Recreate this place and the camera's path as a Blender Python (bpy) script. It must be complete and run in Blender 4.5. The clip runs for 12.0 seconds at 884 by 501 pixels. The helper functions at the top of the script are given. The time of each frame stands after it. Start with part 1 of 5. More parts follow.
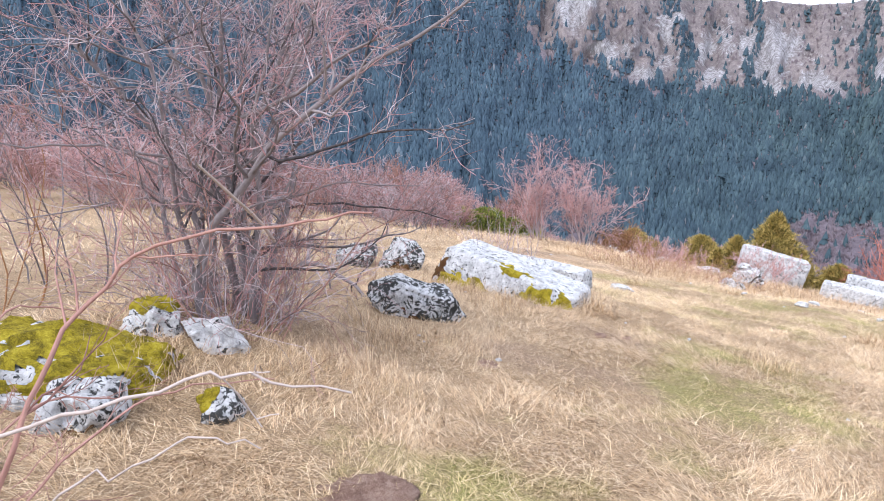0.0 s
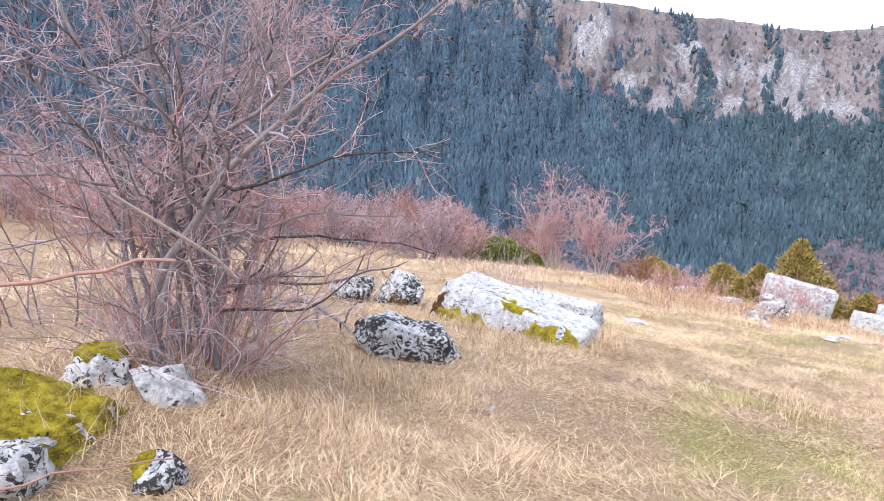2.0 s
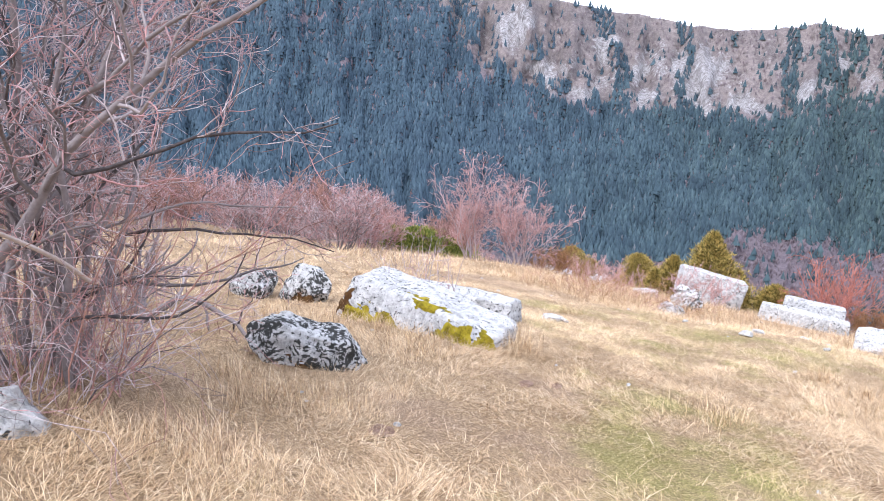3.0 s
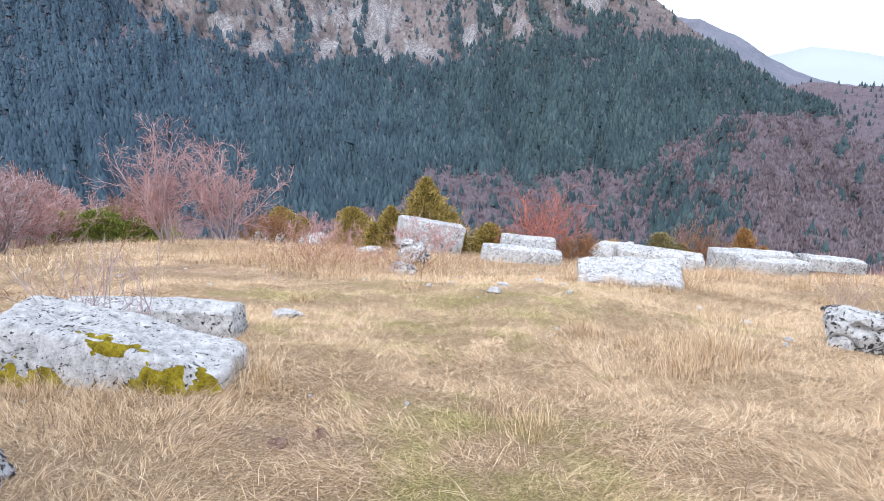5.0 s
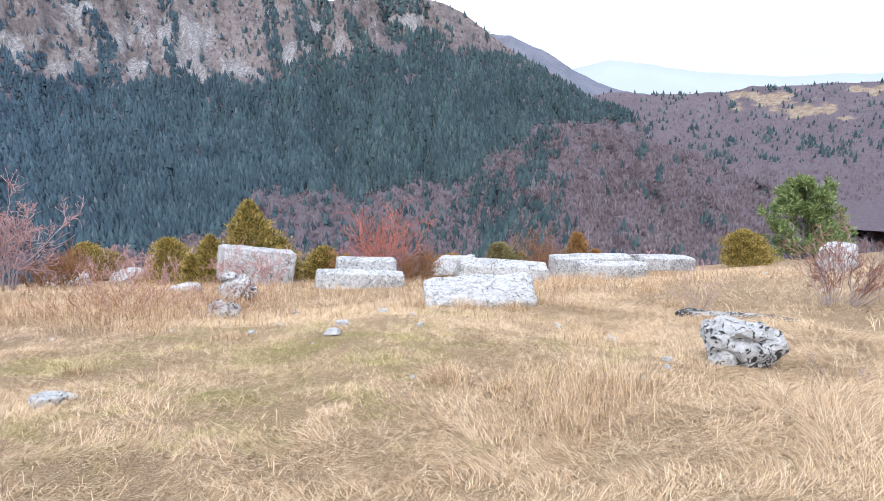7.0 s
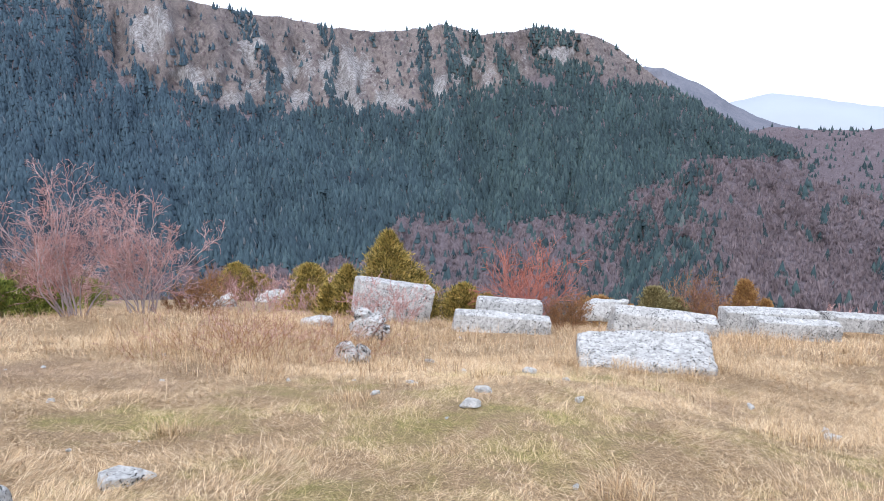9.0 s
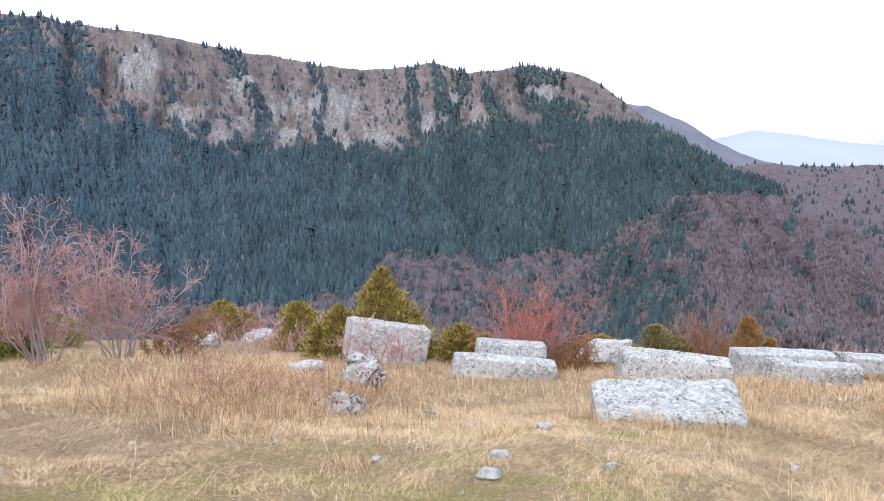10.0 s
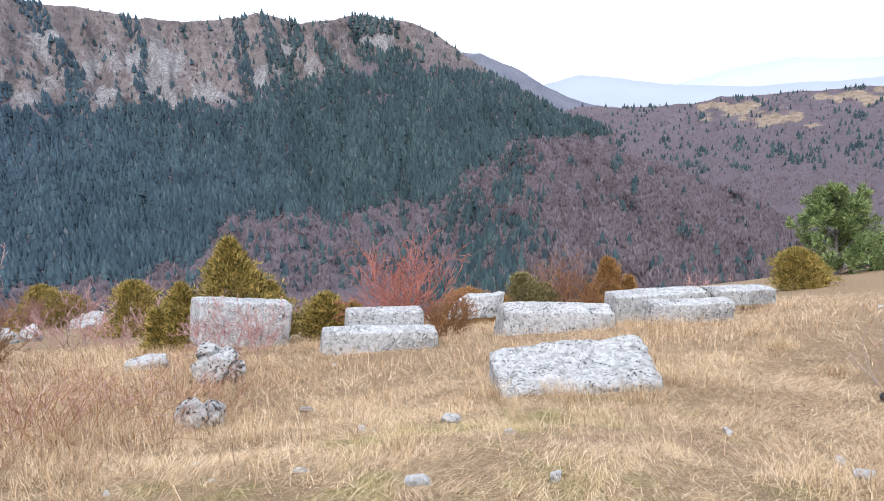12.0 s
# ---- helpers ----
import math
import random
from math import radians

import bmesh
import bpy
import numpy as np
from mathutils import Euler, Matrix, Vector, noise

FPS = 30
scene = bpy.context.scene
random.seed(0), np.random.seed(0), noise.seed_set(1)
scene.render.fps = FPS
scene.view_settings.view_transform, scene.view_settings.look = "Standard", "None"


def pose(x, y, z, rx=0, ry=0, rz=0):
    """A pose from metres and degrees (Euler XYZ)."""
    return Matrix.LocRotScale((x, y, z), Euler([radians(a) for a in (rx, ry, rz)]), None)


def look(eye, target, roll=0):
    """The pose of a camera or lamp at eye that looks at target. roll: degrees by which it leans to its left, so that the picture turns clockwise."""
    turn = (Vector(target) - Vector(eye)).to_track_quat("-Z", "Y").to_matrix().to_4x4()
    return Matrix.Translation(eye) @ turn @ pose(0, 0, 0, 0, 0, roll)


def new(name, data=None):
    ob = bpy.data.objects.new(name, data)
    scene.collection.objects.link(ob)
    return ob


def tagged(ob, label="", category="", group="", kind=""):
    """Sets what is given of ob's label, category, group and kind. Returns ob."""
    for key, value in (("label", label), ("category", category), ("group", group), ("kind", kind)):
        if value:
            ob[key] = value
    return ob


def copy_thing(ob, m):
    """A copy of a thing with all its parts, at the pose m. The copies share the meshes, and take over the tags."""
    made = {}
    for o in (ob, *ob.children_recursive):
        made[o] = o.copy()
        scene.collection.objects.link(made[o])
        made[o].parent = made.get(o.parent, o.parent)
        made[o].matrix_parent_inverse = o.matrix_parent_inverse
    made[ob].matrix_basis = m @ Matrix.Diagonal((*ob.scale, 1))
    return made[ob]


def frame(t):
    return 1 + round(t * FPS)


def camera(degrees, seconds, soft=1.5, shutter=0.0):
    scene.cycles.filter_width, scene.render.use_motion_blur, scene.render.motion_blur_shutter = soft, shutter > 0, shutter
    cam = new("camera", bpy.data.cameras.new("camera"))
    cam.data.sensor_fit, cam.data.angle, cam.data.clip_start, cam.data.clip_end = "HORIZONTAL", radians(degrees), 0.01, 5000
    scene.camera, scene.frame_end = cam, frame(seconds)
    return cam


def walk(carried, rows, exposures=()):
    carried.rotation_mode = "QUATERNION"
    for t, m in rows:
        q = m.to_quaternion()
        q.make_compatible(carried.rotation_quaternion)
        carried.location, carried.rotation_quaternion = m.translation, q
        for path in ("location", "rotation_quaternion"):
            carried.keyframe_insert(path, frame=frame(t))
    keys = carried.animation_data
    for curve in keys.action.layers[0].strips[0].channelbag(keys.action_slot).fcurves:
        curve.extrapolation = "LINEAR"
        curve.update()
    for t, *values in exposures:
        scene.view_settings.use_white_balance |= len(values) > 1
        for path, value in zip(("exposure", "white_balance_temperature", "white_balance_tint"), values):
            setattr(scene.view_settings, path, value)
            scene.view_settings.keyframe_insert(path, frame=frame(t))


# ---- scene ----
cam = camera(62.9, 12.0, 0.9)
PATH = [
    (0, (-0.814, -7.53, 1.882), (-1.702, -5.785, 1.476), 2.4),
    (0.5, (-0.858, -7.445, 1.867), (-1.803, -5.716, 1.525), 2.0),
    (1, (-0.879, -7.339, 1.86), (-1.813, -5.608, 1.499), 1.2),
    (1.5, (-0.88, -7.207, 1.844), (-1.787, -5.478, 1.412), -0.5),
    (2, (-0.849, -6.977, 1.833), (-1.795, -5.245, 1.505), 1.7),
    (2.5, (-0.858, -6.755, 1.828), (-1.726, -5.002, 1.411), 1.7),
    (2.7, (-0.899, -6.642, 1.821), (-1.71, -4.849, 1.464), 2.7),
    (4.3, (-1.343, -5.467, 1.743), (-1.811, -3.555, 1.385), 0.7),
    (4.5, (-1.389, -5.299, 1.748), (-1.71, -3.352, 1.422), 1.1),
    (5, (-1.496, -4.932, 1.753), (-1.461, -2.985, 1.296), -0.3),
    (5.5, (-1.525, -4.655, 1.759), (-1.332, -2.73, 1.25), -0.7),
    (6, (-1.458, -4.373, 1.715), (-1.231, -2.425, 1.32), -1.7),
    (6.5, (-1.442, -4.065, 1.653), (-1.027, -2.141, 1.301), -1.1),
    (6.7, (-1.404, -3.869, 1.626), (-0.907, -1.982, 1.187), -2.0),
    (8.3, (-1.238, -2.757, 1.532), (-0.923, -0.798, 1.278), 0.3),
    (8.5, (-1.274, -2.591, 1.521), (-0.956, -0.646, 1.184), -0.6),
    (9, (-1.248, -2.229, 1.496), (-1.139, -0.259, 1.167), -1.0),
    (9.5, (-1.265, -1.863, 1.492), (-1.192, 0.094, 1.089), 0.5),
    (10, (-1.374, -1.482, 1.441), (-1.229, 0.5, 1.209), -1.0),
    (10.5, (-1.442, -1.107, 1.444), (-1.339, 0.863, 1.119), -1.4),
    (11, (-1.445, -0.775, 1.411), (-1.352, 1.206, 1.151), -2.3),
    (11.5, (-1.501, -0.414, 1.337), (-1.239, 1.54, 1.004), -1.7),
    (12, (-1.445, -0.087, 1.362), (-0.898, 1.8, 0.987), -3.4),
]
EXPOSURE = ((0.0, 1.15, 6000, 14), (2.5, 1.28, 6050, 15), (4.5, 1.05, 6000, 12), (5.5, 0.87, 6050, 11), (6.5, 0.97, 6050, 11), (8.5, 0.75, 6100, 11), (9.5, 0.75, 6150, 11), (12.0, 0.76, 6200, 11))
walk(cam, [(t, look(eye, target, roll)) for t, eye, target, roll in PATH], EXPOSURE)

# ---- sky, sun, exposure ----
world = bpy.data.worlds.new("overcast_sky")
scene.world = world
world.use_nodes = True
wn = world.node_tree
wn.nodes.clear()
sky = wn.nodes.new("ShaderNodeTexSky")
sky.sky_type = "NISHITA"
sky.sun_disc = False
sky.sun_elevation = radians(48)
sky.sun_rotation = radians(205)
sky.dust_density = 4.0
sky.air_density = 1.0
cloud = wn.nodes.new("ShaderNodeMixRGB")
cloud.inputs[0].default_value = 0.86
cloud.inputs[2].default_value = (7.1, 7.6, 8.7, 1)
wn.links.new(sky.outputs[0], cloud.inputs[1])
back = wn.nodes.new("ShaderNodeBackground")
back.inputs[1].default_value = 0.12
wn.links.new(cloud.outputs[0], back.inputs[0])
wout = wn.nodes.new("ShaderNodeOutputWorld")
wn.links.new(back.outputs[0], wout.inputs[0])

sun_data = bpy.data.lights.new("sun", "SUN")
sun_data.energy = 1.1
sun_data.angle = radians(18)
sun_data.color = (1.0, 0.96, 0.9)
sun = new("sun", sun_data)
SUN_EL, SUN_AZ = radians(48), radians(205)
sun.matrix_world = look((0, 0, 30), Vector((0, 0, 30)) - Vector((math.sin(SUN_AZ) * math.cos(SUN_EL), math.cos(SUN_AZ) * math.cos(SUN_EL), math.sin(SUN_EL))))


# ---- materials ----
def node(nt, kind, ins=None, **props):
    n = nt.nodes.new(kind)
    for k, v in props.items():
        setattr(n, k, v)
    for k, v in (ins or {}).items():
        if isinstance(v, bpy.types.NodeSocket):
            nt.links.new(v, n.inputs[k])
        else:
            n.inputs[k].default_value = v
    return n


def material(name):
    m = bpy.data.materials.new(name)
    m.use_nodes = True
    nt = m.node_tree
    bsdf = nt.nodes["Principled BSDF"]
    bsdf.inputs["Specular IOR Level"].default_value = 0.25
    return m, nt, bsdf


def noise_tex(nt, co, scale, detail=4.0, rough=0.55):
    return node(nt, "ShaderNodeTexNoise", {"Vector": co, "Scale": scale, "Detail": detail, "Roughness": rough}).outputs["Fac"]


def ramp(nt, fac, stops):
    n = node(nt, "ShaderNodeValToRGB", {"Fac": fac})
    el = n.color_ramp.elements
    while len(el) < len(stops):
        el.new(0.5)
    for e, (p, c) in zip(el, stops):
        e.position, e.color = p, (*c, 1) if len(c) == 3 else c
    return n.outputs["Color"]


def grey(nt, fac, lo, hi):
    return node(nt, "ShaderNodeMapRange", {"Value": fac, "From Min": lo, "From Max": hi}).outputs["Result"]


def mix(nt, fac, a, b, blend="MIX"):
    return node(nt, "ShaderNodeMixRGB", {0: fac, 1: a if isinstance(a, bpy.types.NodeSocket) else (*a, 1), 2: b if isinstance(b, bpy.types.NodeSocket) else (*b, 1)}, blend_type=blend).outputs[0]


def bump(nt, bsdf, height, strength, distance):
    b = node(nt, "ShaderNodeBump", {"Height": height, "Strength": strength, "Distance": distance})
    nt.links.new(b.outputs[0], bsdf.inputs["Normal"])


def position(nt):
    return node(nt, "ShaderNodeNewGeometry").outputs["Position"]


def island(nt):
    return node(nt, "ShaderNodeNewGeometry").outputs["Random Per Island"]


GREEN_PATCHES = ((-1.1, -2.2, 1.0, 0.9, 1.0), (-2.0, -4.7, 1.0, 0.5, 0.75), (-1.2, -3.4, 0.5, 0.5, 0.6), (-1.2, -0.9, 0.9, 0.5, 0.85), (-3.2, 3.1, 0.9, 0.6, 1.0), (-2.1, 4.1, 0.9, 0.5, 0.9), (-0.6, 2.9, 1.9, 1.3, 0.75), (-1.6, 1.4, 1.6, 1.4, 0.6), (0.4, 5.0, 2.2, 0.9, 0.6), (1.4, 2.4, 1.2, 1.0, 0.6))
BARE_PATCHES = ((-4.6, 5.0, 1.9, 0.9, 1.0), (-3.9, 4.5, 1.2, 0.6, 0.8), (-0.75, 3.35, 0.5, 0.3, 0.7), (-2.4, -2.6, 0.8, 0.35, 0.8), (-2.2, -1.45, 0.5, 0.3, 0.9), (1.3, 4.4, 1.3, 0.35, 0.8), (-3.9, -3.6, 0.9, 0.8, 0.8))


def patch_field(nt, pos, rows):
    """How deep a place lies in any of the oval patches (x, y, rx, ry, strength)."""
    best = None
    for x, y, a, b, k in rows:
        d = node(nt, "ShaderNodeVectorMath", {0: pos, 1: (x, y, 0)}, operation="SUBTRACT").outputs[0]
        d = node(nt, "ShaderNodeVectorMath", {0: d, 1: (1 / a, 1 / b, 0)}, operation="MULTIPLY").outputs[0]
        d = node(nt, "ShaderNodeVectorMath", {0: d}, operation="LENGTH").outputs["Value"]
        d = node(nt, "ShaderNodeMapRange", {"Value": d, "From Min": 1.35, "From Max": 0.3, "To Max": k}).outputs["Result"]
        best = d if best is None else node(nt, "ShaderNodeMath", {0: best, 1: d}, operation="MAXIMUM").outputs[0]
    return best


def meadow_tone(nt, pos):
    """Greenness and brownness of the meadow, by place."""
    def ragged(rows, shift, scale, floor):
        n = noise_tex(nt, node(nt, "ShaderNodeVectorMath", {0: pos, 1: shift}).outputs[0], scale, 6, 0.72)
        n = node(nt, "ShaderNodeMath", {0: n, 1: -0.5}, operation="ADD").outputs[0]
        n = node(nt, "ShaderNodeMath", {0: n, 1: 3.2, 2: floor}, operation="MULTIPLY_ADD").outputs[0]
        return grey(nt, node(nt, "ShaderNodeMath", {0: patch_field(nt, pos, rows), 1: n}, operation="ADD").outputs[0], 0.25, 1.0)

    return ragged(GREEN_PATCHES, (0, 0, 0), 1.7, -0.12), ragged(BARE_PATCHES, (31, 7, 0), 2.1, -0.05)


def make_ground_mat():
    m, nt, b = material("dry_meadow_soil")
    pos = position(nt)
    green, brown = meadow_tone(nt, pos)
    fine = noise_tex(nt, pos, 75, 7, 0.85)
    straw = ramp(nt, fine, [(0.3, (0.05, 0.032, 0.018)), (0.44, (0.21, 0.14, 0.08)), (0.56, (0.42, 0.295, 0.17)), (0.72, (0.68, 0.505, 0.31))])
    mossy = ramp(nt, fine, [(0.3, (0.045, 0.042, 0.014)), (0.46, (0.19, 0.162, 0.055)), (0.58, (0.38, 0.31, 0.125)), (0.74, (0.6, 0.475, 0.25))])
    earth = ramp(nt, fine, [(0.3, (0.06, 0.036, 0.022)), (0.46, (0.22, 0.145, 0.09)), (0.58, (0.4, 0.285, 0.19)), (0.75, (0.58, 0.43, 0.3))])
    c = mix(nt, green, straw, mossy)
    c = mix(nt, node(nt, "ShaderNodeMath", {0: brown, 1: 0.7}, operation="MULTIPLY").outputs[0], c, earth)
    nt.links.new(c, b.inputs["Base Color"])
    b.inputs["Roughness"].default_value = 0.95
    bump(nt, b, fine, 0.7, 0.03)
    return m


def make_grass_mat(name, dry, tint=0.0):
    m, nt, b = material(name)
    pos = position(nt)
    green, brown = meadow_tone(nt, pos)
    r = island(nt)
    straw = ramp(nt, r, [(0.0, (0.12, 0.07, 0.04)), (0.14, (0.3, 0.195, 0.105)), (0.3, (0.5, 0.335, 0.185)), (0.58, (0.68, 0.485, 0.285)), (0.85, (0.82, 0.655, 0.44)), (1.0, (0.3, 0.19, 0.115))])
    if tint:
        straw = mix(nt, tint, straw, (0.52, 0.31, 0.19))
    live = ramp(nt, r, [(0.0, (0.13, 0.15, 0.03)), (0.25, (0.3, 0.28, 0.075)), (0.55, (0.56, 0.445, 0.2)), (1.0, (0.72, 0.55, 0.31))])
    dull = ramp(nt, r, [(0.0, (0.14, 0.08, 0.048)), (0.5, (0.46, 0.31, 0.195)), (1.0, (0.7, 0.52, 0.36))])
    c = mix(nt, node(nt, "ShaderNodeMath", {0: green, 1: dry}, operation="MULTIPLY").outputs[0], straw, live)
    c = mix(nt, node(nt, "ShaderNodeMath", {0: brown, 1: 0.6}, operation="MULTIPLY").outputs[0], c, dull)
    nt.links.new(c, b.inputs["Base Color"])
    b.inputs["Roughness"].default_value = 0.75
    return m


def make_stone_mat(name, dark=0.5, warm=0.0, spot=14.0, pale=1.0, cracks=0.0):
    """Weathered limestone with pale lichen, black lichen spots and grey stains."""
    m, nt, b = material(name)
    co = node(nt, "ShaderNodeTexCoord").outputs["Object"]
    big = noise_tex(nt, co, 2.2, 5, 0.6)
    mid = noise_tex(nt, co, 14, 8, 0.78)
    fine = noise_tex(nt, co, 70, 5, 0.75)
    base = ramp(nt, mid, [(0.27, tuple(pale * v for v in (0.15, 0.147, 0.142))), (0.4, tuple(pale * v for v in (0.36, 0.357, 0.35))), (0.51, tuple(pale * v for v in (0.56, 0.557, 0.545))), (0.67, tuple(pale * v for v in (0.76, 0.755, 0.745)))])
    stain = mix(nt, grey(nt, big, 0.52, 0.75), base, (0.3 + warm, 0.29 + 0.5 * warm, 0.28), "MIX")
    warp = node(nt, "ShaderNodeTexNoise", {"Vector": co, "Scale": 7.0, "Detail": 4.0}).outputs["Color"]
    wco = node(nt, "ShaderNodeVectorMath", {0: co, 1: node(nt, "ShaderNodeVectorMath", {0: warp, 1: (0.16, 0.16, 0.16)}, operation="MULTIPLY").outputs[0]}).outputs[0]
    spots = noise_tex(nt, wco, spot, 5, 0.6)
    patch = noise_tex(nt, co, 3.1, 3, 0.5)
    thr = node(nt, "ShaderNodeMath", {0: grey(nt, patch, 0.3, 0.7), 1: 0.14 * dark}, operation="MULTIPLY").outputs[0]
    lift = node(nt, "ShaderNodeMath", {0: spots, 1: thr}, operation="ADD").outputs[0]
    black = grey(nt, lift, 0.655 - 0.03 * dark, 0.695 - 0.03 * dark)
    c = mix(nt, black, stain, (0.045, 0.045, 0.042))
    if cracks:
        cells = node(nt, "ShaderNodeTexVoronoi", {"Vector": wco, "Scale": 3.2}, feature="DISTANCE_TO_EDGE").outputs["Distance"]
        line = node(nt, "ShaderNodeMath", {0: grey(nt, cells, 0.035, 0.01), 1: grey(nt, patch, 0.5, 0.62)}, operation="MULTIPLY").outputs[0]
        c = mix(nt, node(nt, "ShaderNodeMath", {0: line, 1: cracks}, operation="MULTIPLY").outputs[0], c, (0.06, 0.058, 0.055))
    speck = grey(nt, fine, 0.56, 0.68)
    c = mix(nt, node(nt, "ShaderNodeMath", {0: speck, 1: 0.5}, operation="MULTIPLY").outputs[0], c, (0.13, 0.13, 0.125))
    nt.links.new(c, b.inputs["Base Color"])
    b.inputs["Roughness"].default_value = 0.93
    h = node(nt, "ShaderNodeMath", {0: mid, 1: fine}, operation="ADD").outputs[0]
    bump(nt, b, h, 0.9, 0.02)
    return m


def make_moss_mat(name, stops):
    m, nt, b = material(name)
    co = node(nt, "ShaderNodeTexCoord").outputs["Object"]
    n1 = noise_tex(nt, co, 12, 5, 0.7)
    n2 = noise_tex(nt, co, 110, 5, 0.85)
    f = node(nt, "ShaderNodeMath", {0: node(nt, "ShaderNodeMath", {0: n1, 1: 0.55}, operation="MULTIPLY").outputs[0], 1: node(nt, "ShaderNodeMath", {0: n2, 1: 0.45}, operation="MULTIPLY").outputs[0]}, operation="ADD").outputs[0]
    nt.links.new(ramp(nt, f, stops), b.inputs["Base Color"])
    b.inputs["Roughness"].default_value = 1.0
    bump(nt, b, n2, 1.0, 0.02)
    return m


def make_bark_mat(name, dark, light, flush=None):
    """Bark, each limb in its own tone; flush: the colour of some younger shoots."""
    m, nt, b = material(name)
    co = node(nt, "ShaderNodeTexCoord").outputs["Object"]
    r = island(nt)
    n = noise_tex(nt, co, 26, 4, 0.65)
    f = node(nt, "ShaderNodeMath", {0: node(nt, "ShaderNodeMath", {0: r, 1: 0.55}, operation="MULTIPLY").outputs[0], 1: node(nt, "ShaderNodeMath", {0: n, 1: 0.5}, operation="MULTIPLY").outputs[0]}, operation="ADD").outputs[0]
    c = ramp(nt, f, [(0.2, dark), (0.75, light)])
    if flush:
        pick = node(nt, "ShaderNodeMath", {0: node(nt, "ShaderNodeMath", {0: r, 1: 7.31}, operation="MULTIPLY").outputs[0]}, operation="FRACT").outputs[0]
        c = mix(nt, grey(nt, pick, 0.5, 0.8), c, flush)
    nt.links.new(c, b.inputs["Base Color"])
    b.inputs["Roughness"].default_value = 0.85
    bump(nt, b, n, 0.5, 0.01)
    return m


def make_leaf_mat(name, stops):
    m, nt, b = material(name)
    nt.links.new(ramp(nt, island(nt), stops), b.inputs["Base Color"])
    b.inputs["Roughness"].default_value = 0.7
    return m


def make_hill_mat(name, low, high, rock=True):
    """Hillside soil and scrub, with bare limestone where the rock attribute says so."""
    m, nt, b = material(name)
    pos = position(nt)
    n1 = noise_tex(nt, pos, 0.012, 6, 0.65)
    n2 = noise_tex(nt, pos, 0.09, 6, 0.75)
    n4 = noise_tex(nt, pos, 0.3, 5, 0.8)
    f = node(nt, "ShaderNodeMath", {0: n1, 1: node(nt, "ShaderNodeMath", {0: n2, 1: n4}, operation="ADD").outputs[0]}, operation="ADD").outputs[0]
    c = ramp(nt, node(nt, "ShaderNodeMath", {0: f, 1: 1 / 3}, operation="MULTIPLY").outputs[0], [(0.39, low), (0.6, high)])
    if rock:
        a = node(nt, "ShaderNodeAttribute", attribute_name="rock").outputs["Fac"]
        st = node(nt, "ShaderNodeVectorMath", {0: pos, 1: (0.3, 0.3, 0.09)}, operation="MULTIPLY").outputs[0]
        n3 = noise_tex(nt, st, 1.0, 5, 0.7)
        cliff = ramp(nt, n3, [(0.32, (0.15, 0.138, 0.138)), (0.45, (0.28, 0.262, 0.26)), (0.57, (0.43, 0.415, 0.415)), (0.7, (0.6, 0.595, 0.6))])
        rag = node(nt, "ShaderNodeMath", {0: node(nt, "ShaderNodeMath", {0: n2, 1: n4}, operation="ADD").outputs[0], 1: 1.7, 2: -1.7}, operation="MULTIPLY_ADD").outputs[0]
        k = grey(nt, node(nt, "ShaderNodeMath", {0: a, 1: rag}, operation="ADD").outputs[0], 0.25, 0.6)
        c = mix(nt, node(nt, "ShaderNodeMath", {0: k, 1: 0.95}, operation="MULTIPLY").outputs[0], c, cliff)
        lit = node(nt, "ShaderNodeAttribute", attribute_name="litter").outputs["Fac"]
        c = mix(nt, lit, c, ramp(nt, n4, [(0.35, (0.145, 0.122, 0.138)), (0.65, (0.235, 0.196, 0.214))]))
        g = node(nt, "ShaderNodeAttribute", attribute_name="clearing").outputs["Fac"]
        c = mix(nt, grey(nt, g, 0.3, 0.7), c, ramp(nt, n2, [(0.35, (0.25, 0.19, 0.14)), (0.65, (0.5, 0.4, 0.3))]))
        bump(nt, b, node(nt, "ShaderNodeMath", {0: n3, 1: n4}, operation="ADD").outputs[0], 0.7, 6.0)
    nt.links.new(c, b.inputs["Base Color"])
    b.inputs["Roughness"].default_value = 1.0
    b.inputs["Specular IOR Level"].default_value = 0.0
    return m


GROUND = make_ground_mat()
GRASS = make_grass_mat("dry_grass", 1.0)
TALL_GRASS = make_grass_mat("tall_straw", 0.25)
PINK_GRASS = make_grass_mat("reddish_straw", 0.1, 0.22)
STONE = make_stone_mat("pale_limestone", 0.75, 0.0, 34, 1.03, 0.55)
STONE_SPOTTED = make_stone_mat("black_spotted_limestone", 1.85, 0.0, 30, 0.95)
STONE_GREY = make_stone_mat("grey_karst_limestone", 1.2, 0.02, 26, 1.0, 1.0)
PEBBLE = make_stone_mat("field_stone", 0.35, 0.14, 25, 1.0)
MOSS = make_moss_mat("yellow_green_moss", [(0.34, (0.05, 0.04, 0.006)), (0.45, (0.2, 0.155, 0.01)), (0.54, (0.42, 0.33, 0.02)), (0.66, (0.64, 0.53, 0.06))])
MOSS_BROWN = make_moss_mat("rusty_dry_moss", [(0.3, (0.03, 0.016, 0.008)), (0.5, (0.11, 0.05, 0.016)), (0.68, (0.2, 0.12, 0.03))])
DUNG = make_moss_mat("dried_dung", [(0.3, (0.09, 0.045, 0.033)), (0.48, (0.27, 0.165, 0.12)), (0.68, (0.5, 0.36, 0.27))])
BARK_GREY = make_bark_mat("grey_bark", (0.04, 0.034, 0.035), (0.29, 0.25, 0.245))
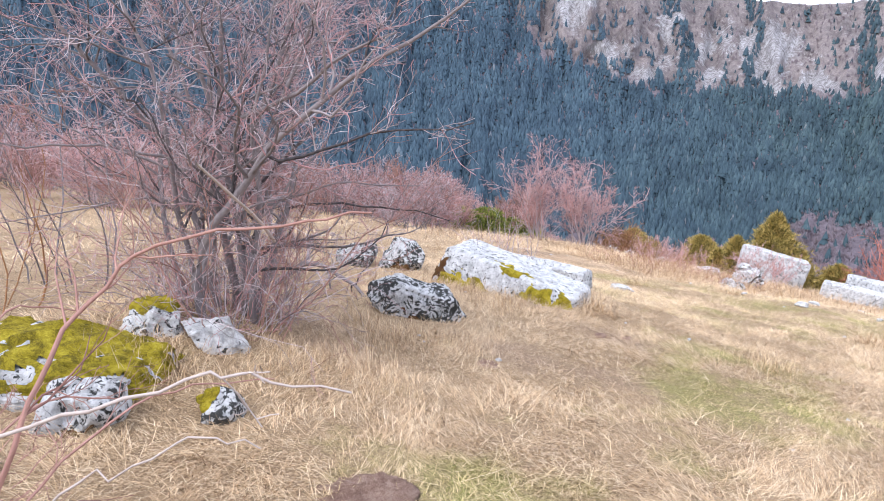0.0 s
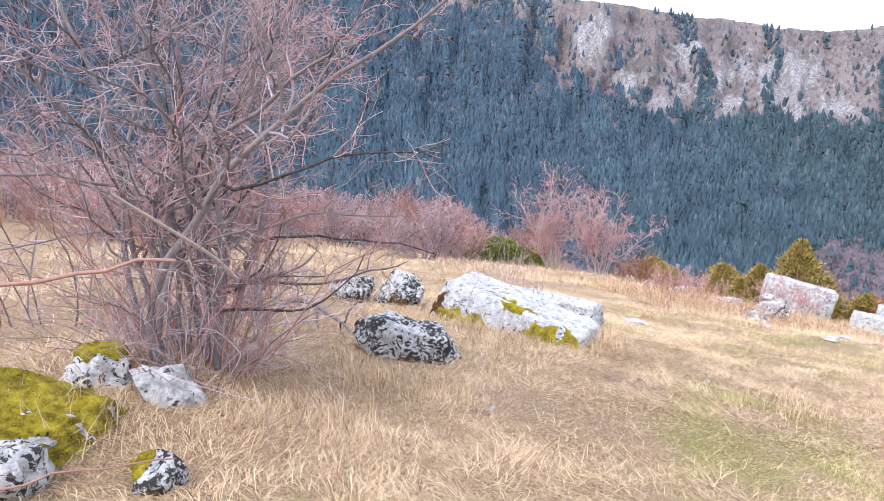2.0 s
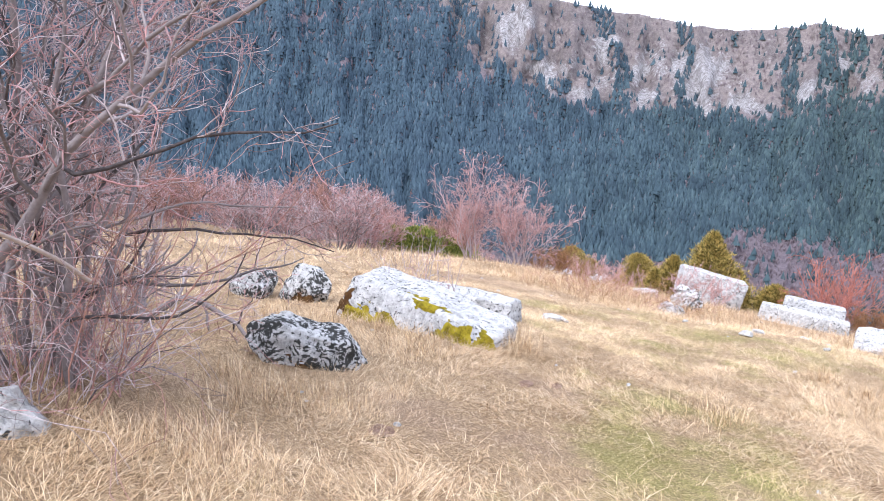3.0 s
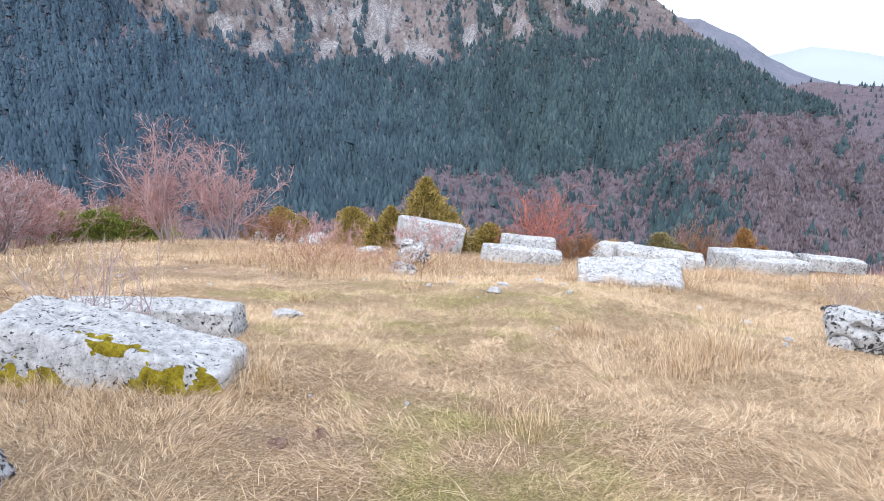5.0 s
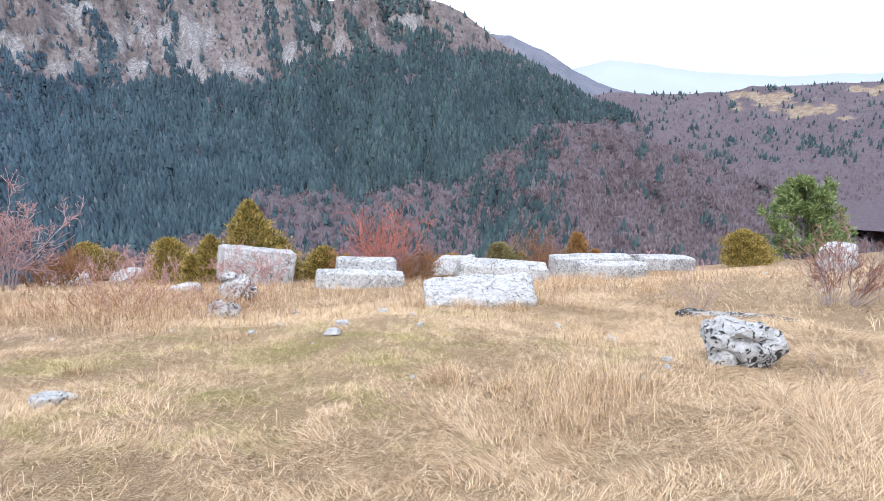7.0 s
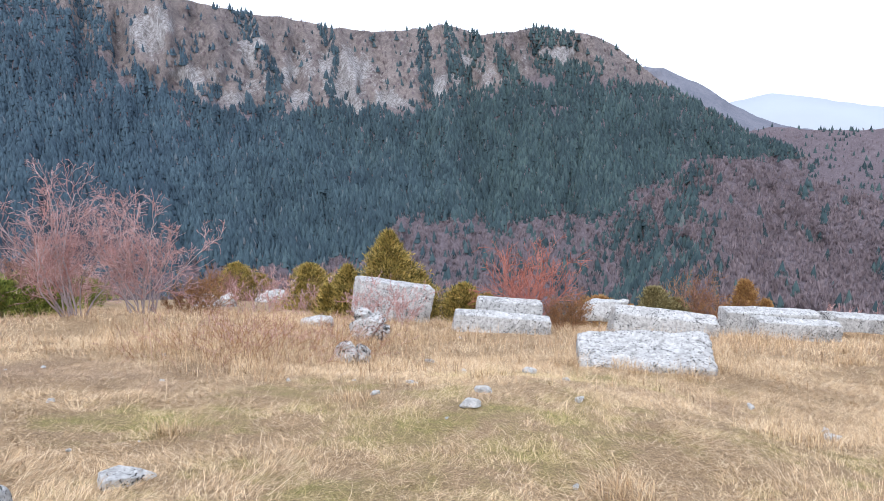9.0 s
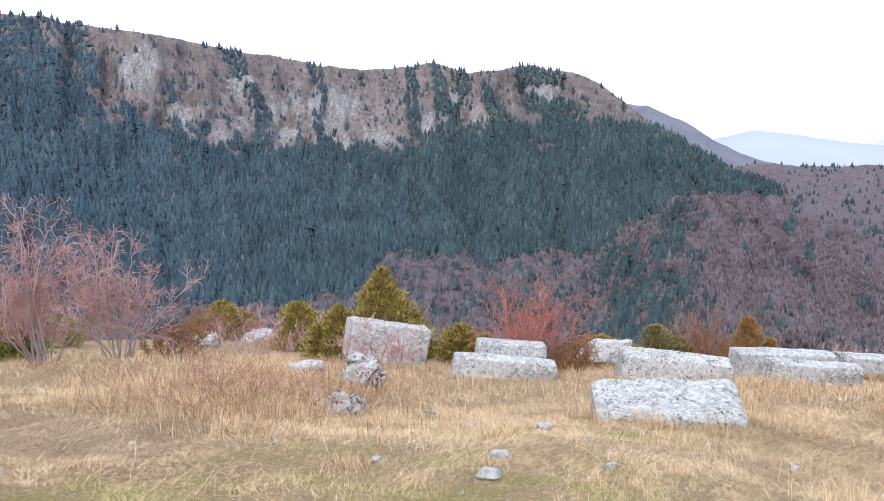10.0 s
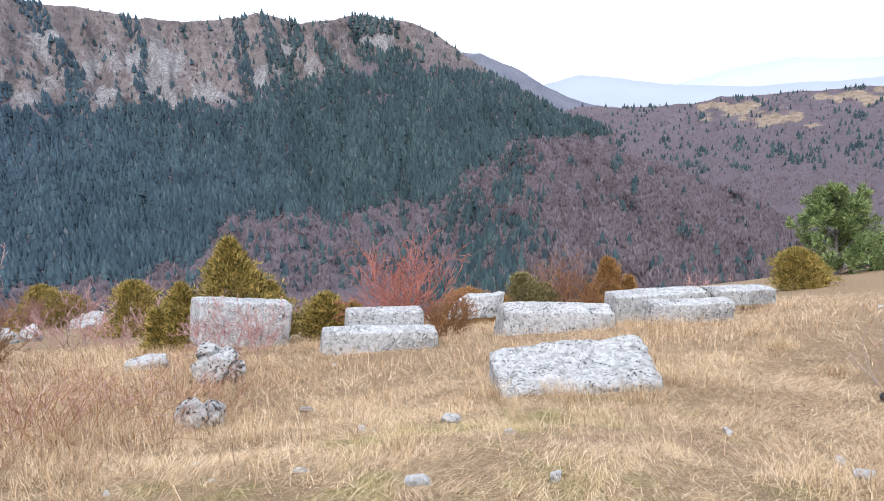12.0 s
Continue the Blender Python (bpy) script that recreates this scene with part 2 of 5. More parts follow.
TWIG_GREY = make_bark_mat("grey_twigs", (0.09, 0.07, 0.073), (0.58, 0.49, 0.49), (0.46, 0.25, 0.24))
TWIG_RED = make_bark_mat("reddish_twigs", (0.14, 0.065, 0.05), (0.44, 0.25, 0.2))
TWIG_BRIGHT = make_bark_mat("bright_red_twigs", (0.24, 0.07, 0.05), (0.58, 0.24, 0.18))
TWIG_PINK = make_bark_mat("pinkish_twigs", (0.26, 0.15, 0.145), (0.72, 0.5, 0.47), (0.52, 0.27, 0.24))
TWIG_BROWN = make_bark_mat("brown_twigs", (0.12, 0.06, 0.03), (0.42, 0.22, 0.1))
STICK = make_bark_mat("bleached_stick", (0.22, 0.17, 0.14), (0.55, 0.47, 0.42))
JUNIPER = make_leaf_mat("juniper_needles", [(0.0, (0.05, 0.048, 0.014)), (0.35, (0.22, 0.18, 0.048)), (0.75, (0.55, 0.42, 0.12)), (1.0, (0.6, 0.4, 0.13))])
JUNIPER_GREY = make_leaf_mat("olive_juniper_needles", [(0.0, (0.09, 0.075, 0.03)), (0.4, (0.22, 0.19, 0.085)), (1.0, (0.42, 0.35, 0.17))])
JUNIPER_GREEN = make_leaf_mat("green_juniper_needles", [(0.0, (0.06, 0.09, 0.02)), (0.5, (0.2, 0.25, 0.05)), (1.0, (0.45, 0.44, 0.1))])
DRY_LEAF = make_leaf_mat("rusty_leaves", [(0.0, (0.17, 0.09, 0.04)), (0.5, (0.42, 0.23, 0.09)), (1.0, (0.5, 0.32, 0.12))])
PINE_NEEDLE = make_leaf_mat("pine_needles", [(0.0, (0.07, 0.105, 0.04)), (0.5, (0.19, 0.255, 0.095)), (1.0, (0.38, 0.45, 0.18))])
BARE_WOOD = make_leaf_mat("bare_beech_crowns", [(0.0, (0.195, 0.16, 0.175)), (0.5, (0.23, 0.186, 0.2)), (1.0, (0.27, 0.22, 0.23))])


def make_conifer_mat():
    """Spruces: each tree in its own tone; haze is put into the base colour, bluer to the west and greener to the east.
    """
    m, nt, b = material("hazy_spruce_forest")
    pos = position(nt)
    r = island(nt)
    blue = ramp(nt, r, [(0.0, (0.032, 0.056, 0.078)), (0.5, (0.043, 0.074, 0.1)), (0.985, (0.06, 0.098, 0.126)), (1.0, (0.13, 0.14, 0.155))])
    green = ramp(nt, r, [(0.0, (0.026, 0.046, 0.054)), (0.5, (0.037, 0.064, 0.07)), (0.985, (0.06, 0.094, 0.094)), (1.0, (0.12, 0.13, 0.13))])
    # the painted haze thins eastwards, with a noisy border
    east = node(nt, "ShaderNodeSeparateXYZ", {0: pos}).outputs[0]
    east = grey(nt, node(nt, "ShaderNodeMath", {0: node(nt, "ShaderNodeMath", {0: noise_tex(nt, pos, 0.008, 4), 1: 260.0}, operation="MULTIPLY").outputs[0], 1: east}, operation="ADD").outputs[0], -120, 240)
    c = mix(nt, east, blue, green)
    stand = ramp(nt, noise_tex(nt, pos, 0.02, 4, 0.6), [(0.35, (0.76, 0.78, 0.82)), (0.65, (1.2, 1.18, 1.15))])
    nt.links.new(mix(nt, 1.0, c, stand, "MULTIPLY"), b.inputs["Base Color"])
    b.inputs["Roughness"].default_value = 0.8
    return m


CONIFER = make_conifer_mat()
HILL = make_hill_mat("mountain_soil", (0.135, 0.12, 0.122), (0.36, 0.305, 0.285))
HILL_PURPLE = make_hill_mat("beech_litter", (0.145, 0.122, 0.138), (0.235, 0.196, 0.214))
# the ridge's blue-grey has distance haze mixed into the colour
HILL_RIDGE = make_hill_mat("hazy_ridge", (0.13, 0.14, 0.175), (0.21, 0.215, 0.25), False)


# Pale colour and a weak emission stand in for haze over far hills.
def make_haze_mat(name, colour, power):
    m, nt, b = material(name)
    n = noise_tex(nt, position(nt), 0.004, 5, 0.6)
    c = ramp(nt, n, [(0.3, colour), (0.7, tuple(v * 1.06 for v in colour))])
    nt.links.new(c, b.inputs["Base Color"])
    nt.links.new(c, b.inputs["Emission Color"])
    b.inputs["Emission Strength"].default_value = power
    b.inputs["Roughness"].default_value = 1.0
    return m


HAZE_NEAR = make_haze_mat("distant_hazy_hills", (0.35, 0.385, 0.43), 0.1)
HAZE_FAR = make_haze_mat("farthest_hazy_hills", (0.45, 0.475, 0.5), 0.1)


# ---- mesh helpers ----
def part(name, bm, mat, parent=None, label="", smooth=False):
    me = bpy.data.meshes.new(name)
    bm.to_mesh(me)
    bm.free()
    return finish(name, me, mat, parent, label, smooth)


def finish(name, me, mat, parent=None, label="", smooth=False):
    me.materials.append(mat)
    if smooth:
        me.polygons.foreach_set("use_smooth", np.ones(len(me.polygons), bool))
    ob = new(name, me)
    if parent is not None:
        ob.parent = parent
    if label:
        tagged(ob, label)
    return ob


def raw_mesh(name, verts, faces):
    """A mesh from arrays: verts (n, 3) and faces (m, k) all of k corners."""
    me = bpy.data.meshes.new(name)
    verts = np.asarray(verts, np.float32)
    faces = np.asarray(faces, np.int32)
    k = faces.shape[1]
    me.vertices.add(len(verts))
    me.vertices.foreach_set("co", verts.ravel())
    me.loops.add(faces.size)
    me.loops.foreach_set("vertex_index", faces.ravel())
    me.polygons.add(len(faces))
    me.polygons.foreach_set("loop_start", np.arange(0, faces.size, k, dtype=np.int32))
    me.polygons.foreach_set("loop_total", np.full(len(faces), k, np.int32))
    me.update(calc_edges=True)
    return me


def thing(name, m, label, category, group=""):
    ob = new(name)
    ob.empty_display_size = 0.1
    ob.matrix_basis = m
    return tagged(ob, label, category, group)


def lattice(ix, iy, seed):
    h = np.sin(ix * 127.1 + iy * 311.7 + seed * 74.7) * 43758.5453
    return h - np.floor(h)


def value_noise(x, y, seed=0):
    ix, iy = np.floor(x), np.floor(y)
    fx, fy = x - ix, y - iy
    fx, fy = fx * fx * (3 - 2 * fx), fy * fy * (3 - 2 * fy)
    a, b = lattice(ix, iy, seed), lattice(ix + 1, iy, seed)
    c, d = lattice(ix, iy + 1, seed), lattice(ix + 1, iy + 1, seed)
    return (a * (1 - fx) + b * fx) * (1 - fy) + (c * (1 - fx) + d * fx) * fy - 0.5


def fbm(x, y, seed=0, octaves=4):
    return sum(value_noise(x * 2**o, y * 2**o, seed + o) * 0.5**o for o in range(octaves))


# ---- the lie of the land ----
LAND = np.array([-0.4208, -0.4353, -0.9537, -0.0384, -0.177, -0.3137, 0.1615, 0.0383, 0.0117, 0.0038])
BUMPS = ((-0.3, 3.6, 1.6, 0.17), (2.3, 4.0, 1.3, -0.17), (-1.5, 7.2, 1.7, -0.17), (-6.1, 10.6, 1.5, 0.15), (-4.6, -4.2, 1.1, 0.33), (-3.2, -0.6, 1.8, 0.11), (1.0, 11.5, 3.6, 0.11), (6.0, 11.5, 2.5, 0.12), (4.5, 5.3, 1.2, -0.14))


def cubic(x, y):
    u, v = x / 8, y / 8
    return np.stack([u * 0 + 1, u, v, u * u, u * v, v * v, u**3, u * u * v, u * v * v, v**3], -1) @ LAND


def land(x, y):
    """Height of the meadow: a gentle shoulder that tips over into the valley."""
    x, y = np.asarray(x, float), np.asarray(y, float)
    xc, yc = np.clip(x, -9, 8), np.clip(y, -8, 13)
    e = 0.01
    gx = (cubic(xc + e, yc) - cubic(xc - e, yc)) / (2 * e)
    gy = (cubic(xc, yc + e) - cubic(xc, yc - e)) / (2 * e)
    dx, dy = x - xc, y - yc
    z = cubic(xc, yc) + np.where(dx > 0, gx * dx, np.clip(gx, -0.06, 0.06) * 25 * np.tanh(dx / 25)) + gy * np.where(dy > 0, dy, 12 * np.tanh(dy / 12))
    for bx, by, r, h in BUMPS:
        z = z + h * np.exp(-((x - bx) ** 2 + (y - by) ** 2) / (r * r))
    far = np.hypot(x + 1, y - 3)
    ahead = np.clip((y + 0.35 * np.abs(x) - 38) / 160, 0, 1)
    z = z - 70 * ahead**1.5
    z = z + 0.05 * fbm(x * 0.9, y * 0.9, 3) + np.clip(far - 30, 0, 60) * 0.02 * fbm(x * 0.05, y * 0.05, 9)
    return np.maximum(z, -150)


def on_land(x, y):
    return float(land(x, y))


# ---- ground sheet ----
def make_ground():
    na, nr = 560, 300
    az = np.linspace(0, 2 * math.pi, na, endpoint=False)
    r = 0.15 * (4200 / 0.15) ** (np.arange(nr) / (nr - 1))
    rr, aa = np.meshgrid(r, az, indexing="ij")
    x, y = -1 + rr * np.sin(aa), 1 + rr * np.cos(aa)
    z = land(x, y)
    near = np.clip(1 - rr / 30, 0, 1)
    z = z + near * (0.025 * fbm(x * 3.1, y * 3.1, 21) + 0.012 * fbm(x * 11, y * 11, 5))
    v = np.stack([x, y, z], -1).reshape(-1, 3)
    v = np.concatenate([v, [[-1, 1, on_land(-1, 1)]]])
    i, j = np.meshgrid(np.arange(nr - 1), np.arange(na), indexing="ij")
    k = (j + 1) % na
    quads = np.stack([i * na + j, i * na + k, (i + 1) * na + k, (i + 1) * na + j], -1).reshape(-1, 4)[:, ::-1]
    me = raw_mesh("ground", v, quads)
    return tagged(finish("ground", me, GROUND, smooth=True), "sloping meadow of matted straw-coloured winter grass", "ground", kind="structure")


make_ground()

# ---- mountains ----
EYE = np.array([-1.3, -2.0, 1.5])
FOREST_TOP = ((-80, 12), (-24, 9), (-20, 4.2), (-15, 2.7), (-12, 1.8), (-7, 1.4), (-3.4, 0.9), (0.5, 1.6), (3.6, 1.8), (6.4, 2.4), (9.9, 3.8), (13.4, 4.0), (17.7, 3.3), (20.3, 2.6), (24.5, 0.3), (30, -2.5))
FOREST_FOOT = ((-80, -14), (-16, -10), (-3, -10.3), (-0.9, -7.5), (0.5, -6.4), (8, -7), (16, -6.2), (18, -4.6), (20.5, -2.8), (24, -2.3), (30, -3))
CRAGS = ((-17.6, 7.0, 1.2, 2.2), (-15.0, 3.8, 0.8, 1.4), (-13.0, 2.7, 1.6, 0.6), (-8.8, 4.2, 0.9, 1.0), (-7.5, 2.8, 0.9, 0.9), (-3.6, 4.6, 1.9, 2.0), (-3.2, 2.0, 1.2, 1.3), (-0.4, 2.4, 1.4, 0.9), (-31.0, 4.0, 0.6, 0.6), (-33.0, 7.2, 0.7, 0.6), (3.6, 3.0, 0.8, 1.3), (-11.0, 6.0, 0.8, 1.2), (12.5, 5.6, 1.5, 0.5), (-38, 7.8, 0.7, 0.7), (5.0, 5.6, 0.6, 0.5))
CLEARINGS = ((38.0, -1.0, 2.6, 0.55), (41.5, -1.8, 1.8, 0.6), (46.5, -0.7, 2.0, 0.5), (52.0, -1.0, 2.5, 0.5))


def table(rows, az):
    a = np.array(rows, float)
    return np.interp(az, a[:, 0], a[:, 1])


class Slope:
    """A hillside seen from the meadow: its foot and its crest by compass bearing."""

    def __init__(self, crest, foot, near, far, seed, relief=0.05, lift=0.0):
        self.crest, self.foot, self.near, self.far, self.seed, self.relief, self.lift = crest, foot, near, far, seed, relief, lift

    def at(self, az, s):
        top = table(self.crest, az) + self.lift + 0.22 * fbm(az * 0.8, az * 0, self.seed, 4)
        el = self.foot + (top - self.foot) * s
        r = (self.near + (self.far - self.near) * s**1.1) * (1 + self.relief * (fbm(az * 0.22 + s, s * 3.0, self.seed + 5) * 1.6 + fbm(az * 0.9, s * 7.0, self.seed + 8)))
        a, e = np.radians(az), np.radians(el)
        return np.stack([EYE[0] + r * np.sin(a), EYE[1] + r * np.cos(a), EYE[2] + r * np.tan(e)], -1), el

    def mesh(self, name, az0, az1, na, ns, mat, label):
        az, s = np.meshgrid(np.linspace(az0, az1, na), np.linspace(0, 1, ns), indexing="ij")
        p, el = self.at(az, s)
        tail = p[:, -1:] * 1.0
        tail[..., :2] = EYE[:2] + (tail[..., :2] - EYE[:2]) * 1.25
        tail[..., 2] -= 60
        v = np.concatenate([p, tail], 1)
        n = ns + 1
        i, j = np.meshgrid(np.arange(na - 1), np.arange(n - 1), indexing="ij")
        q = np.stack([i * n + j, (i + 1) * n + j, (i + 1) * n + j + 1, i * n + j + 1], -1).reshape(-1, 4)
        me = raw_mesh(name, v.reshape(-1, 3), q)
        for key, value in (("rock", crag(az, el)), ("clearing", clearing(az, el)), ("litter", np.clip(0.5 + (table(FOREST_TOP, az) - el) * 0.8, 0, 1))):
            a = me.attributes.new(key, "FLOAT", "POINT")
            a.data.foreach_set("value", np.concatenate([value, value[:, -1:]], 1).ravel().astype(np.float32))
        return tagged(finish(name, me, mat, smooth=True), label, "mountain", kind="structure")


def patches(rows, az, el):
    best = np.zeros_like(az)
    for a, e, da, de in rows:
        best = np.maximum(best, 1.25 - np.hypot((az - a) / da, (el - e) / de))
    return np.clip(best, 0, 1)


def crag(az, el):
    wa, we = az + 1.5 * fbm(az * 0.9, el * 0.9, 61), el + 1.1 * fbm(az * 1.1, el * 0.8, 62)
    band = np.clip(1 - np.abs(el - 4.0) / 4.5, 0, 1) * ((az > -24) & (az < 10))
    return np.clip(patches(CRAGS, wa, we) * 0.95 + band * (0.16 + 0.9 * fbm(az * 1.3, el * 0.6, 4)), 0, 1)


def clearing(az, el):
    return np.clip(patches(CLEARINGS, az + 3.5 * fbm(az * 0.8, el * 2, 2), el + 0.9 * fbm(az * 1.2, el * 3, 3)) * 1.3, 0, 1)


MAIN = Slope(((-85, 5), (-58, 8), (-40, 10.2), (-33, 10.8), (-25, 10.2), (-16, 9.2), (-11, 8.5), (-6.4, 7.7), (-3.4, 7.2), (0, 7.2), (3.4, 7.6), (6.8, 6.8), (11.5, 7.2), (14.4, 6.6), (16.2, 5.9), (18.1, 4.4), (20.3, 2.7), (24.5, 0.2), (27, -1.2), (34, -4)), -19, 330, 1050, 1, 0.05, 0.28)
BEHIND = Slope(((8, 5), (16, 4.7), (18, 4.5), (20, 4.2), (22.5, 3.0), (25, 1.35), (27.9, 0.0), (33, -1.0)), -3, 1500, 1900, 2, 0.02)
PLATEAU = Slope(((14, -3), (22, -1.0), (27.9, -0.25), (34, -0.5), (39, -0.05), (48, 0.0), (90, 0.2)), -10, 620, 1500, 3, 0.03)
SPUR = Slope(((10, -12), (16, -8.2), (20, -4.4), (23, -2.8), (25, -2.5), (27, -2.7), (30.4, -3.8), (33.7, -4.9), (36.5, -6.1), (39.6, -7.4), (42, -8.8), (50, -12), (62, -15)), -19, 300, 640, 4)
MAIN.mesh("mountain", -85, 30, 520, 150, HILL, "steep wooded mountain with limestone crags along its crest")
BEHIND.mesh("ridge", 8, 33, 120, 24, HILL_RIDGE, "mountain shoulder falling to the pass, coloured grey-blue for haze")
PLATEAU.mesh("plateau", 14, 90, 260, 60, HILL_PURPLE, "leafless plateau with tawny clearings")
SPUR.mesh("spur", 10, 62, 220, 60, HILL_PURPLE, "purple-brown spur of bare beech wood")


def far_hills(name, crest, dist, az0, az1, mat, label):
    az = np.linspace(az0, az1, 160)
    el = table(crest, az) + 0.12 * fbm(az * 0.6, az * 0, 30)
    a = np.radians(az)
    rows = []
    for k, (drop, scale) in enumerate(((-6.0, 0.86), (-1.5, 0.93), (0.0, 1.0), (-3.0, 1.1))):
        e = np.radians(np.minimum(el + drop, el) if k != 0 else np.full_like(el, -6.0))
        rows.append(np.stack([EYE[0] + dist * scale * np.sin(a), EYE[1] + dist * scale * np.cos(a), EYE[2] + dist * scale * np.tan(e)], -1))
    v = np.stack(rows, 1)
    i, j = np.meshgrid(np.arange(159), np.arange(3), indexing="ij")
    q = np.stack([i * 4 + j, (i + 1) * 4 + j, (i + 1) * 4 + j + 1, i * 4 + j + 1], -1).reshape(-1, 4)
    return tagged(finish(name, raw_mesh(name, v.reshape(-1, 3), q), mat, smooth=True), label, "backdrop", kind="structure")


far_hills("backdrop_near", ((15, 0.5), (24, 1.4), (27.5, 2.2), (30.4, 1.7), (35, 0.9), (40, 0.5), (60, 0.8)), 3400, 15, 70, HAZE_NEAR, "hills beyond the pass, pale blue with painted haze")
far_hills("backdrop_far", ((28, 0.2), (34, 0.9), (38.3, 1.9), (41.9, 2.3), (47.6, 1.9), (60, 2.2), (85, 1.8)), 4200, 26, 90, HAZE_FAR, "hills on the horizon, whitened with painted haze")


def scatter(slope, n, az0, az1, keep, rng, s0=0.0, s1=1.0):
    az, s = rng.uniform(az0, az1, n), rng.uniform(s0, s1, n)
    p, el = slope.at(az, s)
    ok = keep(az, el, rng.uniform(0, 1, n))
    return p[ok]


def conifer_mesh(name, p, rng, low=4.5, high=10.5):
    """Spruces: two stacked ragged skirts round a leader each."""
    n = len(p)
    h = rng.uniform(low, high, n)
    w = h * rng.uniform(0.25, 0.42, n)
    turn = rng.uniform(0, 6.28, n)
    lean = rng.normal(0, 0.03, (n, 2))
    sides = 6
    vs, fs = [], []
    for tier, (z0, z1, k) in enumerate(((0.02, 0.72, 1.0), (0.38, 1.0, 0.62))):
        ang = turn[:, None] + tier + np.arange(sides) * (2 * math.pi / sides)
        rad = (w * k)[:, None] * rng.uniform(0.7, 1.2, (n, sides))
        ring = np.stack([p[:, None, 0] + rad * np.cos(ang), p[:, None, 1] + rad * np.sin(ang), p[:, None, 2] + (h * z0)[:, None] - 1 + rng.uniform(-0.5, 0.5, (n, sides))], -1)
        tip = np.stack([p[:, 0] + lean[:, 0] * h * z1, p[:, 1] + lean[:, 1] * h * z1, p[:, 2] + h * z1 - 1], -1)[:, None]
        vs.append(np.concatenate([ring, tip], 1))
    v = np.concatenate(vs, 1)
    per = 2 * (sides + 1)
    local = np.array([[t * (sides + 1) + a, t * (sides + 1) + (a + 1) % sides, t * (sides + 1) + sides] for t in range(2) for a in range(sides)])
    # join the tiers by one thin sliver each, so that a tree is one island
    local = np.concatenate([local, [[sides, 7, 8]]])
    f = (np.arange(n) * per)[:, None, None] + local[None]
    return raw_mesh(name, v.reshape(-1, 3), f.reshape(-1, 3))


def bare_mesh(name, p, rng, low=6, high=12, spikes=9):
    """Leafless crowns: a broom of thin rising limbs each, joined at the bole."""
    n = len(p)
    h = rng.uniform(low, high, n)
    ang = rng.uniform(0, 6.28, (n, spikes))
    out = rng.uniform(0.05, 0.42, (n, spikes)) * h[:, None]
    up = rng.uniform(0.55, 1.0, (n, spikes)) * h[:, None]
    wide = rng.uniform(0.03, 0.08, (n, spikes)) * h[:, None]
    base = p[:, None, :] + np.array([0, 0, -0.5])
    mid = np.stack([p[:, None, 0] + out * np.cos(ang), p[:, None, 1] + out * np.sin(ang), p[:, None, 2] + up * 0.6], -1)
    side = np.stack([-np.sin(ang) * wide, np.cos(ang) * wide, wide * 0], -1)
    tip = np.stack([p[:, None, 0] + out * 1.15 * np.cos(ang), p[:, None, 1] + out * 1.15 * np.sin(ang), p[:, None, 2] + up], -1)
    v = np.concatenate([base, np.stack([mid - side, tip, mid + side], 2).reshape(n, spikes * 3, 3)], 1)
    per = 1 + spikes * 3
    k = 1 + np.arange(spikes) * 3
    local = np.concatenate([np.stack([k * 0, k, k + 2], -1), np.stack([k, k + 1, k + 2], -1)])
    f = (np.arange(n) * per)[:, None, None] + local[None]
    return raw_mesh(name, v.reshape(-1, 3), f.reshape(-1, 3))


def make_woods():
    rng = np.random.default_rng(11)

    def dark(az, el, u):
        d = np.minimum(table(FOREST_TOP, az) - el + 2.2 * fbm(az * 0.7, el * 0.9, 6), el - table(FOREST_FOOT, az) + 1.6 * fbm(az * 0.4, el * 0.5, 7))
        gully = np.clip((fbm(az * 0.55 + 0.12 * el, el * 0.12, 12) - 0.02) * 6, 0, 1) * 0.75
        thin = np.where(el > table(FOREST_TOP, az), 0.035 + 0.8 * gully, 0.04)
        return (u < np.clip(0.5 + d * 1.4, 0, 1) + thin) & (crag(az, el) < 0.5)

    def bare(az, el, u):
        up = np.where(el > table(FOREST_TOP, az) - 0.3, 0.75, 0.0)
        low = np.clip(0.8 - (el - table(FOREST_FOOT, az)) * 0.6, 0.015, 1)
        return (u < np.maximum(up, low)) & (crag(az, el) < 0.4)

    open_wood = lambda az, el, u: (u < 0.95) & (clearing(az, el) < 0.35 + 0.3 * u)
    few = lambda az, el, u: (u < 0.05 + 0.6 * np.clip((fbm(az * 0.8, el * 1.5, 15) - 0.1) * 3, 0, 1)) & (clearing(az, el) < 0.5)
    fringe = lambda az, el, u: u < np.clip((25 - az) / 7, 0, 1) * np.clip(0.55 + 2.0 * fbm(az * 0.9, el * 0.9, 18), 0, 1)
    p = np.concatenate([scatter(MAIN, 98000, -64, 30, dark, rng, 0.22), scatter(PLATEAU, 13000, 20, 60, few, rng, 0.45), scatter(SPUR, 2600, 18, 55, few, rng), scatter(SPUR, 6000, 11, 27, fringe, rng, 0.3)])
    tagged(finish("conifer_forest", conifer_mesh("conifer_forest", p, rng), CONIFER), "dense dark spruce forest on the mountainside, its green blued by painted haze", "forest", kind="stuff")
    p = np.concatenate([scatter(MAIN, 30000, -64, 30, bare, rng, 0.22), scatter(PLATEAU, 9000, 18, 70, open_wood, rng, 0.2), scatter(SPUR, 25000, 12, 58, open_wood, rng)])
    tagged(finish("bare_beech_wood", bare_mesh("bare_beech_wood", p, rng, 2.6, 5.5, 8), BARE_WOOD), "leafless purple-grey beech wood on the lower slopes", "forest", kind="stuff")


make_woods()


